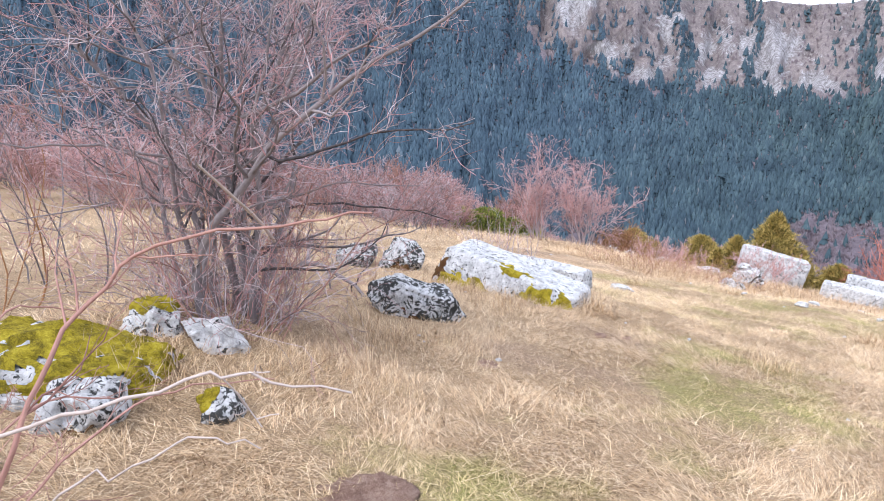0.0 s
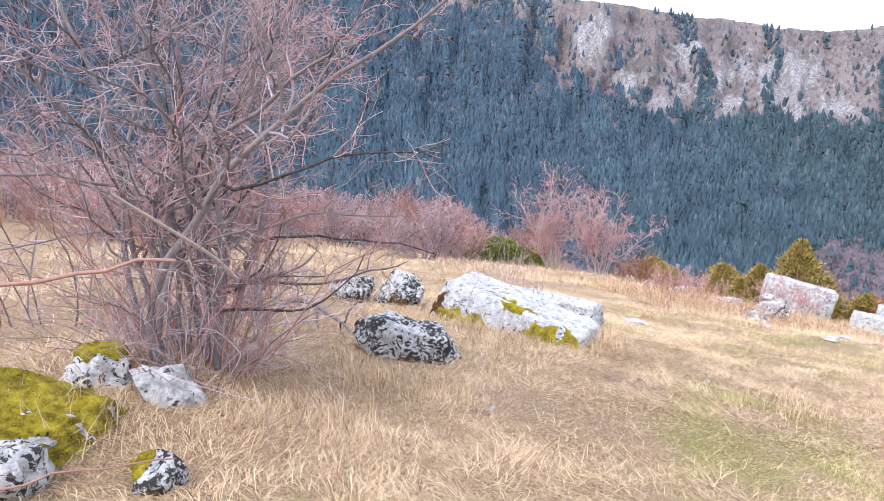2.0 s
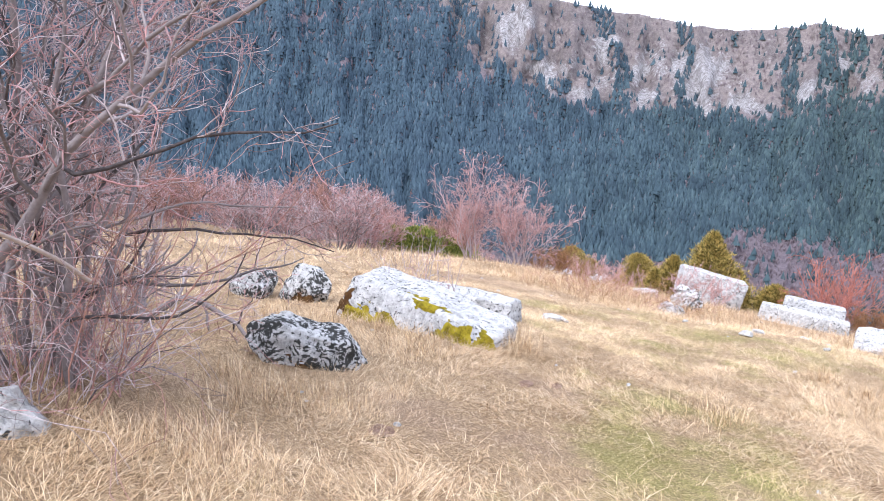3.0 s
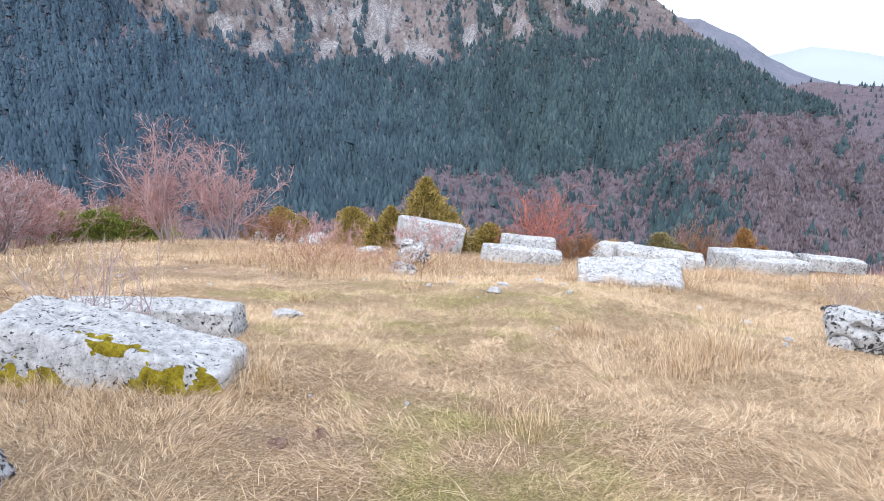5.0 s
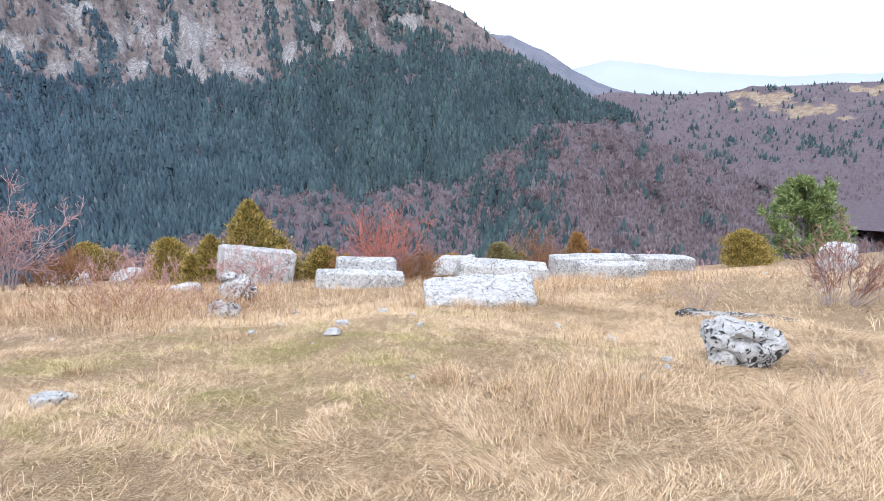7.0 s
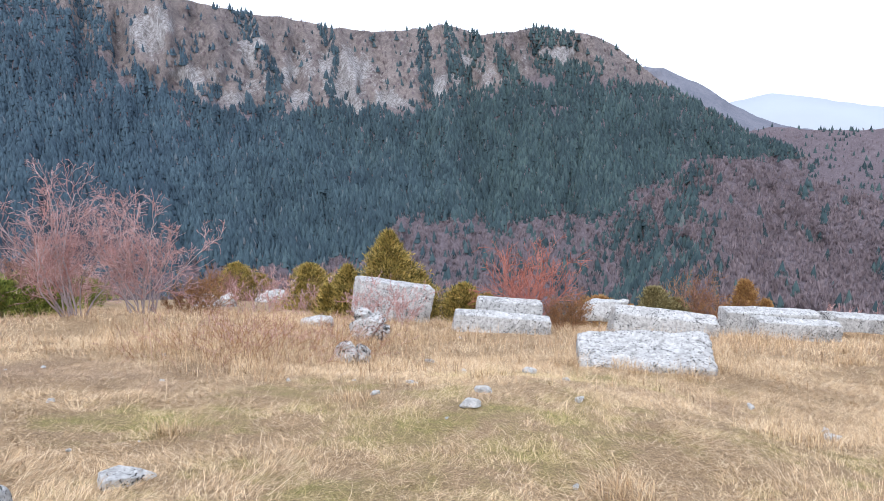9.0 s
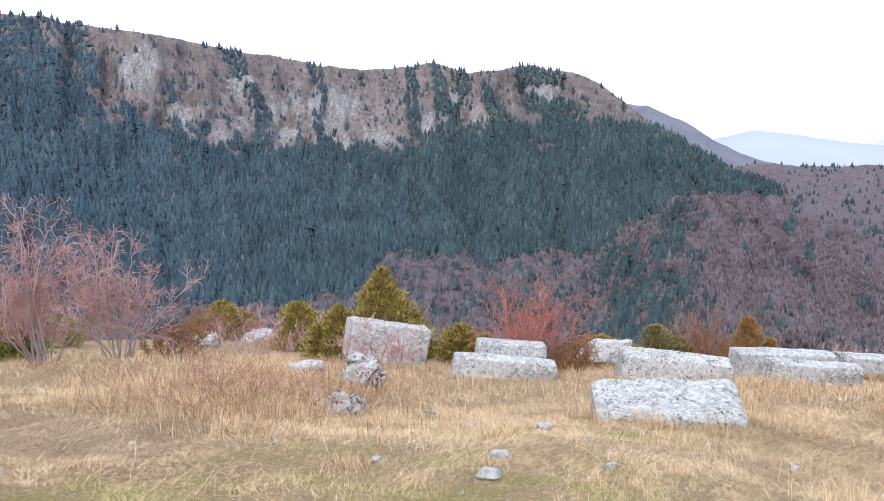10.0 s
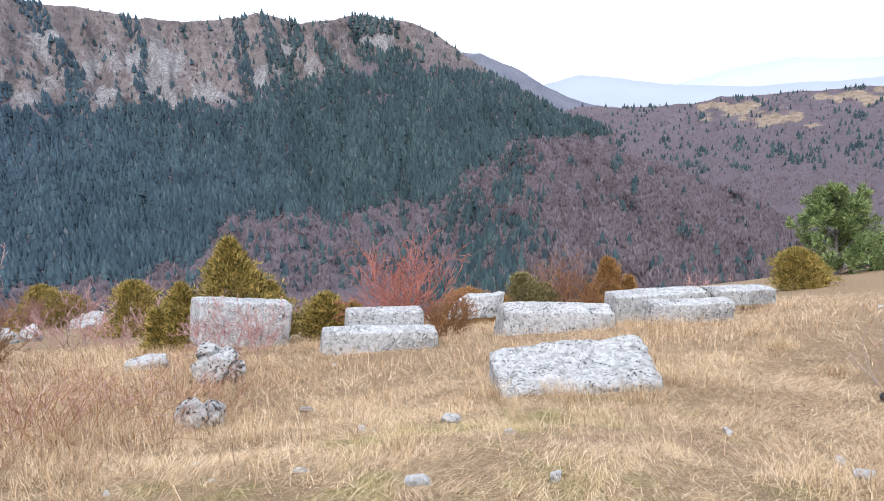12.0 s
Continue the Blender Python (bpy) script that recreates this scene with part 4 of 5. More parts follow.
def low_thorn():
    """The second, low and wide thorn behind it, its limbs level over the grass."""
    rng = np.random.default_rng(23)
    ob = thing("thorn_tree", at_land(-5.65, -2.0, 0, 0.02), "low wide leafless thorn with level grey limbs", "tree")
    a = np.array([0.1, 0.9, 2.0, 3.3, 4.4, 5.6])
    s = np.stack([0.08 * np.cos(a), 0.08 * np.sin(a), np.full(6, -0.05)], -1)
    lean = np.array([0.7, 0.45, 0.5, 0.35, 0.65, 0.85])
    w = np.stack([np.cos(a) * np.sin(lean), np.sin(a) * np.sin(lean), np.cos(lean)], -1)
    limbed(ob, s, w, np.array([1.7, 1.5, 1.3, 1.6, 1.4, 1.8]), np.array([0.035, 0.03, 0.022, 0.03, 0.026, 0.03]), rng, (11, 8, 5), 0.2, -0.02)


thorn_tree()
low_thorn()


def curve_points(pts, n):
    """A smooth line of n + 1 points through a few given ones (Catmull-Rom)."""
    p = np.array(pts, float)
    p = np.concatenate([2 * p[:1] - p[1:2], p, 2 * p[-1:] - p[-2:-1]])
    u = np.linspace(0, len(pts) - 1 - 1e-6, n + 1)
    i = u.astype(int)
    t = (u - i)[:, None]
    a, b, c, d = p[i], p[i + 1], p[i + 2], p[i + 3]
    return 0.5 * (2 * b + (c - a) * t + (2 * a - 5 * b + 4 * c - d) * t**2 + (3 * b - a - 3 * c + d) * t**3)


def rose_bush():
    """Arching reddish briar at the start of the path, with bleached dead canes."""
    rng = np.random.default_rng(17)
    x0, y0 = -2.6, -6.95
    z0 = on_land(x0, y0)
    ob = thing("briar", pose(x0, y0, z0), "arching reddish briar with bleached dead canes", "bush")

    def cane(name, pts, r, mat, shoots, label="", reach=0.3):
        p = curve_points(np.array(pts) - np.array([x0, y0, z0]), 24)[None]
        p = p + rng.normal(0, 0.004, p.shape)
        rad = np.linspace(r, r * 0.35, 25)[None]
        c = finish(name, tube_mesh(name, [(p, rad)], 6), mat, ob, label, True)
        q, a = run(*offshoots(p, rad, shoots, 0.25, 0.8, reach, rng), 5, 0.2, 0.03, rng)
        e, b = run(*offshoots(q, a, 3, 0.2, 0.7, 0.45, rng), 3, 0.2, 0.0, rng)
        tagged(finish("shoot_spray", tube_mesh("shoot_spray", [(q, np.maximum(a, 0.0009)), (e, np.maximum(b, 0.0008))], 4), mat, c), kind="stuff")

    cane("cane", [(-2.5, -6.9, z0), (-2.12, -6.8, 1.1), (-2.08, -6.72, 1.33), (-2.05, -6.62, 1.47), (-1.96, -6.53, 1.58), (-1.73, -6.43, 1.63), (-1.56, -6.37, 1.67)], 0.0065, TWIG_RED, 7, "reddish live cane", 0.16)
    cane("dead_cane", [(-2.5, -7.0, z0), (-2.0, -7.1, 1.15), (-1.76, -7.09, 1.39), (-1.61, -7.07, 1.48), (-1.47, -7.02, 1.54), (-1.38, -6.97, 1.57), (-1.33, -6.94, 1.57), (-1.25, -6.89, 1.55)], 0.0036, STICK, 2, "bleached grey dead cane", 0.05)
    cane("dead_cane", [(-2.5, -7.05, z0), (-1.9, -7.15, 1.0), (-1.62, -7.11, 1.34), (-1.52, -7.08, 1.43), (-1.45, -7.05, 1.47), (-1.37, -7.01, 1.51), (-1.32, -6.96, 1.5)], 0.0025, STICK, 1, "bleached grey dead cane", 0.04)
    for i in range(9):
        a = rng.uniform(1.4, 4.0)
        h = rng.uniform(0.7, 1.25)
        d = rng.uniform(0.3, 0.8)
        cane("cane", [(x0, y0, z0 - 0.03), (x0 + 0.35 * d * math.cos(a), y0 + 0.35 * d * math.sin(a), z0 + 0.55 * h), (x0 + d * math.cos(a), y0 + d * math.sin(a), z0 + h), (x0 + 1.7 * d * math.cos(a), y0 + 1.7 * d * math.sin(a), z0 + 0.9 * h)], 0.006, TWIG_RED, 4, "", 0.22)


rose_bush()
bare_bush("briar", at_land(-3.75, -6.2), "low red briar creeping over rocks", 31, 0.55, 22, 0.25, 0.004, (TWIG_RED, TWIG_RED, TWIG_RED), (4, 2), (0.4, 1.2), 0.0)
bare_bush("thorn_sapling", at_land(-6.1, -4.5), "thin leafless thorn sapling beyond the mossy rocks", 32, 1.8, 6, 0.3, 0.009, (TWIG_BROWN, TWIG_RED, TWIG_GREY), (6, 4), (0.02, 0.45))
bare_bush("briar", at_land(-4.05, -4.0), "red-brown briar growing up through the thorn tree", 33, 1.7, 16, 0.3, 0.006, (TWIG_RED, TWIG_RED, TWIG_RED), (6, 3), (0.05, 0.7), 0.0)
bare_bush("thorn_sapling", at_land(-6.9, -3.2), "grey thorn sapling in dry grass", 34, 2.2, 7, 0.4, 0.011, (BARK_GREY, TWIG_GREY, TWIG_PINK), (7, 5), (0.02, 0.5))


def fallen_stick():
    rng = np.random.default_rng(3)
    ob = thing("dead_stick", at_land(-3.3, -4.9), "bleached broken stick leaning in the thorn tree", "stick")
    z = on_land(-3.3, -4.9)
    p = curve_points(np.array([(-3.85, -3.95, 0.95), (-3.68, -4.28, 1.14), (-3.4, -4.8, 1.37), (-3.12, -5.3, 1.58)]) - np.array([-3.3, -4.9, z]), 10)[None]
    finish("shaft", tube_mesh("shaft", [(p, np.linspace(0.012, 0.006, 11)[None])], 6), STICK, ob, smooth=True)


fallen_stick()

# bushes along the brink
PINKS = (TWIG_GREY, TWIG_PINK, TWIG_PINK)
GREYS = (BARK_GREY, TWIG_GREY, TWIG_GREY)
bare_bush("hawthorn_bush", at_land(-7.25, 10.9), "leafless pinkish hawthorn bush with a slanting bundle of stems", 41, 2.3, 14, 0.22, 0.02, PINKS, (9, 7), (0.02, 0.42), 0.09, wiggle=0.19, finest=4, fine=0.0032)
bare_bush("hawthorn_bush", at_land(-6.15, 11.3), "leafless pinkish hawthorn bush spreading to one side", 42, 2.2, 14, 0.22, 0.02, PINKS, (9, 7), (0.02, 0.5), 0.09, wiggle=0.19, finest=4, fine=0.0032)
bare_bush("hawthorn_bush", at_land(-9.3, 7.5), "rounded dark grey leafless bush", 43, 1.5, 34, 0.35, 0.012, GREYS, (9, 6), (0.1, 1.0), 0.03, finest=4, fine=0.004)
bare_bush("briar", at_land(1.15, 11.75), "spreading red-stemmed briar behind tombstones", 44, 1.7, 30, 0.15, 0.01, (TWIG_BRIGHT, TWIG_BRIGHT, TWIG_BRIGHT), (6, 4), (0.05, 0.85), 0.0, wiggle=0.09, fine=0.0045)
bare_bush("dead_bush", at_land(1.95, 11.4), "small rounded brown dead bush", 45, 0.75, 40, 0.2, 0.005, (TWIG_BROWN, TWIG_BROWN, TWIG_BROWN), (7, 4), (0.02, 0.7), fine=0.0035)
bare_bush("thorn_sapling", at_land(4.75, 5.3), "thin leafless seedling in the grass", 46, 0.75, 9, 0.12, 0.006, (TWIG_GREY, TWIG_PINK, TWIG_PINK), (4, 2), (0.1, 0.7))
bare_bush("hawthorn_bush", at_land(6.2, 4.2), "reddish leafless bush beside a stone beam", 47, 1.15, 20, 0.2, 0.009, (TWIG_GREY, TWIG_RED, TWIG_RED), (7, 5), (0.1, 0.85), fine=0.0035)
bare_bush("dead_bush", at_land(-3.85, 0.2), "upright dead weed stalks behind the mossy tombstone", 48, 1.0, 18, 0.4, 0.006, (TWIG_GREY, TWIG_GREY, TWIG_GREY), (4, 2), (0.02, 0.35))
bare_bush("dead_bush", at_land(-1.6, 10.6), "thin greyish-pink dead stalks before the leaning block", 49, 0.9, 26, 0.45, 0.004, (TWIG_PINK, TWIG_PINK, TWIG_PINK), (6, 4), (0.05, 0.6), fine=0.0035)
bare_bush("bramble", at_land(-3.0, 6.6), "low tangle of dead brown bramble", 50, 0.75, 60, 0.8, 0.004, (TWIG_BROWN, TWIG_PINK, TWIG_BROWN), (4, 3), (0.3, 1.2), -0.02)
bare_bush("bramble", at_land(-3.7, 6.5), "low tangle of dead brown bramble", 54, 0.7, 60, 0.8, 0.004, (TWIG_BROWN, TWIG_PINK, TWIG_BROWN), (4, 3), (0.2, 1.1), -0.02)
bare_bush("bramble", at_land(-2.3, 7.4), "low tangle of dead brown bramble", 51, 0.65, 50, 0.7, 0.004, (TWIG_BROWN, TWIG_PINK, TWIG_BROWN), (4, 3), (0.3, 1.2), -0.02)
bare_bush("dead_bush", at_land(3.05, 0.75), "single dark dead twig in the grass", 52, 0.5, 4, 0.2, 0.004, GREYS, (3, 2), (0.3, 1.2))
bare_bush("thorn_sapling", at_land(-0.35, 13.2), "crooked dead sapling behind the stones", 53, 1.0, 5, 0.15, 0.012, GREYS, (5, 3), (0.05, 0.5), fine=0.0035)


def thicket():
    """The belt of leafless scrub on the far left of the meadow and along the brink."""
    rng = np.random.default_rng(77)
    kinds = [
        bare_bush("scrub_bush", at_land(-13.5, 3.0), "leafless pinkish scrub bush", 61, 1.6, 22, 0.4, 0.012, PINKS, (8, 6), (0.05, 0.8), group="scrub along the brink", fine=0.005, lone=False),
        bare_bush("scrub_bush", at_land(-12.5, 8.5), "leafless grey scrub bush", 62, 1.5, 22, 0.4, 0.012, GREYS, (8, 6), (0.05, 0.9), group="scrub along the brink", fine=0.005, lone=False),
        bare_bush("scrub_bush", at_land(-15.5, 5.0), "leafless red-twigged scrub bush", 63, 1.7, 24, 0.4, 0.012, (TWIG_PINK, TWIG_RED, TWIG_RED), (8, 6), (0.05, 0.7), group="scrub along the brink", fine=0.005, lone=False),
    ]
    for x0, x1, y0, y1, n, big in ((-26, -11, 2, 13, 24, 1.0), (-40, -20, -6, 10, 26, 1.3), (-24, -9, 13, 24, 22, 1.0), (-16, 0, 24, 38, 10, 0.9), (-10.5, -8.0, 9, 13, 4, 0.8)):
        for _ in range(n):
            x, y = rng.uniform(x0, x1), rng.uniform(y0, y1)
            k = kinds[rng.integers(3)]
            c = copy_thing(k, at_land(x, y, rng.uniform(0, 360), 0.03))
            c.scale = (big * rng.uniform(0.7, 1.25),) * 3


thicket()


# ---- evergreen plants ----
def sprig_mesh(name, at, way, length, width, blades, rng, fan=0.5):
    """Little fans of needle blades at each place."""
    n = len(at)
    w = unit(way[:, None] + rng.normal(0, fan, (n, blades, 3)))
    side = unit(np.cross(w, rng.normal(0, 1, (n, blades, 3))))
    ln = np.asarray(length)[:, None, None] * rng.uniform(0.6, 1.2, (n, blades, 1))
    wd = width * rng.uniform(0.6, 1.2, (n, blades, 1))
    a = at[:, None] + w * 0 + rng.normal(0, 0.01, (n, blades, 3))
    v = np.stack([a - side * wd * 0.4, a + w * ln * 0.5 + side * wd, a + w * ln, a + w * ln * 0.5 - side * wd], 2)
    return raw_mesh(name, v.reshape(-1, 3), np.arange(n * blades * 4).reshape(-1, 4))


def juniper(m, label, seed, height, wide, mat, lobes=((0, 0, 1.0),), count=2600, name="juniper_bush", shape=0.8):
    rng = np.random.default_rng(seed)
    ob = thing(name, m, label, "bush")
    pts, ways = [], []
    stems, sr = [], []
    for lx, ly, k in lobes:
        n = int(count * 1.4 * k * k)
        t = rng.uniform(0, 1, n) ** 1.15
        a = rng.uniform(0, 2 * math.pi, n)
        lump = 1 + 0.45 * np.sin(a * 3 + t * 9 + seed) * np.sin(t * 14 + a * 2)
        prof = (1 - t) ** shape * np.minimum(1, 0.55 + t * 3)
        r = wide / 2 * k * prof * lump * np.where(rng.uniform(0, 1, n) < 0.24, rng.uniform(0.95, 1.42, n), rng.uniform(0.3, 1.0, n) ** 0.5)
        z = t * height * k
        pts.append(np.stack([lx + r * np.cos(a), ly + r * np.sin(a), z], -1))
        ways.append(np.stack([np.cos(a) * 0.7, np.sin(a) * 0.7, 0.55 + 0.6 * t], -1))
        stems.append(np.stack([np.array([lx, ly, -0.05]) + np.array([0, 0, height * k * 0.9]) * u for u in np.linspace(0, 1, 6)]))
        sr.append(np.linspace(0.03 * k, 0.006, 6))
    at, way = np.concatenate(pts), unit(np.concatenate(ways))
    for line, rad in zip(stems, sr):
        finish("trunk", tube_mesh("trunk", [(line[None], rad[None])], 5), BARK_GREY, ob)
    finish("foliage", sprig_mesh("foliage", at, way, rng.uniform(0.06, 0.16, len(at)) * (height / 1.3) ** 0.4, 0.009, 6, rng), mat, ob)
    return ob


juniper(at_land(-1.55, 13.9), "conical yellow-green juniper with lower lobes behind the leaning block", 71, 2.0, 1.9, JUNIPER, ((0, 0, 1.0), (-0.95, 0.1, 0.62), (0.7, 0.3, 0.5), (-1.4, 0, 0.42)), 3600)
juniper(at_land(-4.4, 21.8), "rounded yellow-green juniper at the brink", 72, 1.55, 1.8, JUNIPER, ((0, 0, 1.0), (0.8, 0.2, 0.5)), 2600, shape=0.5)
juniper(at_land(-8.96, 30.9), "rounded olive juniper at the brink", 73, 1.7, 2.1, JUNIPER, ((0, 0, 1.0), (1.0, 0, 0.7)), 2400, shape=0.5)
juniper(at_land(-12.9, 20.8), "low spreading bright green juniper", 74, 1.2, 2.6, JUNIPER_GREEN, ((0, 0, 1.0), (-1.4, 0, 0.9), (1.3, 0.1, 0.7)), 3000, shape=0.45)
juniper(at_land(-9.3, 11.9), "low spreading bright green juniper beside hawthorns", 75, 0.75, 1.7, JUNIPER_GREEN, ((0, 0, 1.0), (-1.0, 0.2, 0.9), (0.8, 0.2, 0.7)), 2600, shape=0.45)
juniper(at_land(0.05, 12.9), "small orange-tinged juniper behind tombstones", 76, 0.85, 0.95, JUNIPER, ((0, 0, 1.0), (0.5, 0.1, 0.7)), 2200, shape=0.5)
juniper(at_land(14.6, 17.2), "rounded yellow-green juniper beside a pine", 77, 1.2, 1.4, JUNIPER, ((0, 0, 1.0), (0.6, 0.2, 0.8)), 2600, shape=0.4)
juniper(at_land(4.5, 18.2), "low rusty juniper on the brink", 78, 1.0, 1.9, DRY_LEAF, ((0, 0, 1.0), (0.9, 0, 0.7)), 1800, shape=0.5)
juniper(at_land(6.2, 18.4), "olive juniper on the brink", 79, 1.35, 1.1, JUNIPER_GREY, ((0, 0, 1.0), (0.7, 0.1, 0.7)), 2200, shape=0.4)
juniper(at_land(9.2, 18.9), "tall rusty juniper on the brink", 80, 1.55, 0.75, DRY_LEAF, ((0, 0, 1.0), (0.7, 0, 0.6), (-0.6, 0, 0.5)), 2000, shape=0.4)
bare_bush("dead_bush", at_land(-5.5, 12.2), "rusty brown dead bush at the foot of hawthorns", 81, 0.9, 40, 0.4, 0.006, (TWIG_BROWN, TWIG_BROWN, TWIG_BROWN), (7, 5), (0.05, 0.8), fine=0.0035, lone=False)
bare_bush("briar", at_land(7.6, 18.6), "red-brown leafless bush on the brink", 82, 1.7, 24, 0.3, 0.01, (TWIG_RED, TWIG_RED, TWIG_BROWN), (7, 5), (0.02, 0.5), fine=0.005, lone=False)
bare_bush("dead_bush", at_land(8.2, 18.0), "straw-brown dead bush on the brink", 83, 1.0, 26, 0.6, 0.007, (TWIG_BROWN, TWIG_BROWN, TWIG_BROWN), (6, 4), (0.02, 0.7), fine=0.005, lone=False)
bare_bush("dead_bush", at_land(12.0, 17.0), "low pale scrub on the brink", 84, 0.6, 26, 1.2, 0.006, (TWIG_PINK, TWIG_PINK, TWIG_PINK), (5, 3), (0.1, 0.8), fine=0.005, lone=False)
bare_bush("dead_bush", at_land(-3.4, 15.8), "pale leafless scrub at the brink", 85, 0.9, 26, 0.8, 0.006, (TWIG_PINK, TWIG_PINK, TWIG_PINK), (5, 4), (0.1, 0.8), fine=0.005, lone=False)
bare_bush("dead_bush", at_land(-5.3, 17.5), "pale leafless scrub at the brink", 86, 1.0, 26, 0.8, 0.006, PINKS, (5, 4), (0.1, 0.8), fine=0.005, lone=False)


def pine(x, y, height, wide):
    rng = np.random.default_rng(91)
    ob = thing("pine_tree", pose(x, y, min(-7.05, on_land(x, y))), "young bushy green pine beyond the meadow", "tree")
    p0, r0 = run(np.array([[0, 0, -0.1]]), np.array([[0.02, 0, 1.0]]), np.array([height * 0.93]), np.array([0.09]), 14, 0.03, 0.1, rng, 0.15)
    n = 56
    u = rng.uniform(0.05, 0.97, n)
    i = np.clip((u * 14).astype(int), 0, 13)
    s = p0[0, i]
    a = rng.uniform(0, 6.28, n)
    way = np.stack([np.cos(a), np.sin(a), 0.25 + 0.9 * u], -1)
    p1, r1 = run(s, way, wide / 2 * (1.12 - 0.85 * u**1.6) * rng.uniform(0.6, 1.25, n), 0.03 * (1.1 - u), 7, 0.12, 0.08, rng)
    p2, r2 = run(*offshoots(p1, r1, 9, 0.3, 0.7, 0.4, rng), 4, 0.15, 0.12, rng)
    finish("trunk", tube_mesh("trunk", [(p0, r0)], 8), BARK_GREY, ob, smooth=True)
    finish("branches", tube_mesh("branches", [(p1, r1), (p2, np.maximum(r2, 0.004))], 4), BARK_GREY, ob)
    tips = np.concatenate([p2[:, k] for k in (2, 3, 4)] + [p1[:, k] for k in (5, 6, 7)])
    ways = np.concatenate([p2[:, k] - p2[:, k - 1] for k in (2, 3, 4)] + [p1[:, k] - p1[:, k - 1] for k in (5, 6, 7)])
    finish("needles", sprig_mesh("needles", tips, unit(ways), np.full(len(tips), 0.3), 0.024, 14, rng, 0.7), PINE_NEEDLE, ob)


pine(23.3, 24.3, 4.4, 4.3)


# ---- droppings, pebbles, bare earth ----
def dropping(x, y, wide, seed, label, thick=1.0):
    rng = random.Random(seed)
    bm = bmesh.new()
    bmesh.ops.create_uvsphere(bm, u_segments=28, v_segments=14, radius=1)
    off = Vector((seed * 3.3, seed, 0))
    for v in bm.verts:
        c = v.co.copy()
        k = 1 + 0.18 * noise.fractal(c * 1.6 + off, 0.8, 2.1, 4)
        v.co = Vector((c.x * wide * 0.5 * k, c.y * wide * 0.36 * k, thick * (c.z * wide * 0.1 * k + wide * 0.2 * abs(noise.noise(c * 4.5 + off)) * max(0, c.z) + wide * 0.13 * noise.noise(c * 9 + off) * max(0, c.z))))
    ob = part("dried_dung", bm, DUNG, None, "", True)
    ob.matrix_basis = at_land(x, y, rng.uniform(0, 360), 0.0)
    return tagged(ob, label, "dung")


dropping(-2.42, -5.07, 0.52, 1, "dried brown cow pat on the straw", 0.5)
dropping(-2.75, -2.95, 0.2, 2, "flattened dried cow pat in the grass", 0.4)
dropping(-2.3, -1.5, 0.16, 3, "crumbled dried cow pat in the grass", 0.4)
dropping(-2.1, -1.35, 0.11, 4, "crumbled dried cow pat in the grass", 0.4)


def pebbles():
    rng = random.Random(8)
    kinds = []
    for i in range(5):
        bm = rough_block((0.13, 0.09, 0.06), 200 + i, power=4, relief=0.01, cuts=7, facets=9)
        me = bpy.data.meshes.new("field_stone")
        bm.to_mesh(me)
        bm.free()
        me.materials.append((PEBBLE, STONE, PEBBLE)[i % 3])
        me.polygons.foreach_set("use_smooth", np.ones(len(me.polygons), bool))
        kinds.append(me)
    known = [(-0.93, 7.07, 1.9), (-1.19, 4.41, 1.3), (0.21, 3.5, 1.5), (-1.51, 3.69, 1.2), (-0.6, 5.57, 1.5), (1.52, 1.24, 0.8), (2.24, 4.57, 1.4), (2.35, 3.36, 1.8), (-4.2, 3.67, 1.0), (-0.72, -2.95, 0.55), (-0.59, 3.67, 1.8), (-0.74, 3.15, 2.2), (0.35, 4.6, 0.9), (0.1, 5.3, 2.0), (2.5, 3.7, 1.2), (-5.0, 5.2, 0.9), (-5.6, 4.4, 0.9), (-3.6, 4.6, 0.9), (-2.4, 4.6, 0.8), (1.9, 1.5, 0.8), (2.05, 1.75, 1.1), (-4.1, 6.2, 0.9), (9.4, 9.6, 1.4), (-0.35, 9.2, 1.1), (-1.9, 5.1, 0.9), (1.0, 4.0, 0.8)]
    for x, y, k in known + [(rng.uniform(-6, 5), rng.uniform(-3, 10), rng.uniform(0.25, 0.7)) for _ in range(36)]:
        ob = new("field_stone", rng.choice(kinds))
        ob.matrix_basis = pose(x, y, on_land(x, y) - 0.004 * k, rng.uniform(-15, 15), rng.uniform(-15, 15), rng.uniform(0, 360))
        k *= 0.65
        ob.scale = (k, k * rng.uniform(0.8, 1.2), k * rng.uniform(0.7, 1.1))
        tagged(ob, "weathered field stone lying in dry grass", "stone", "field stones on the meadow")


pebbles()


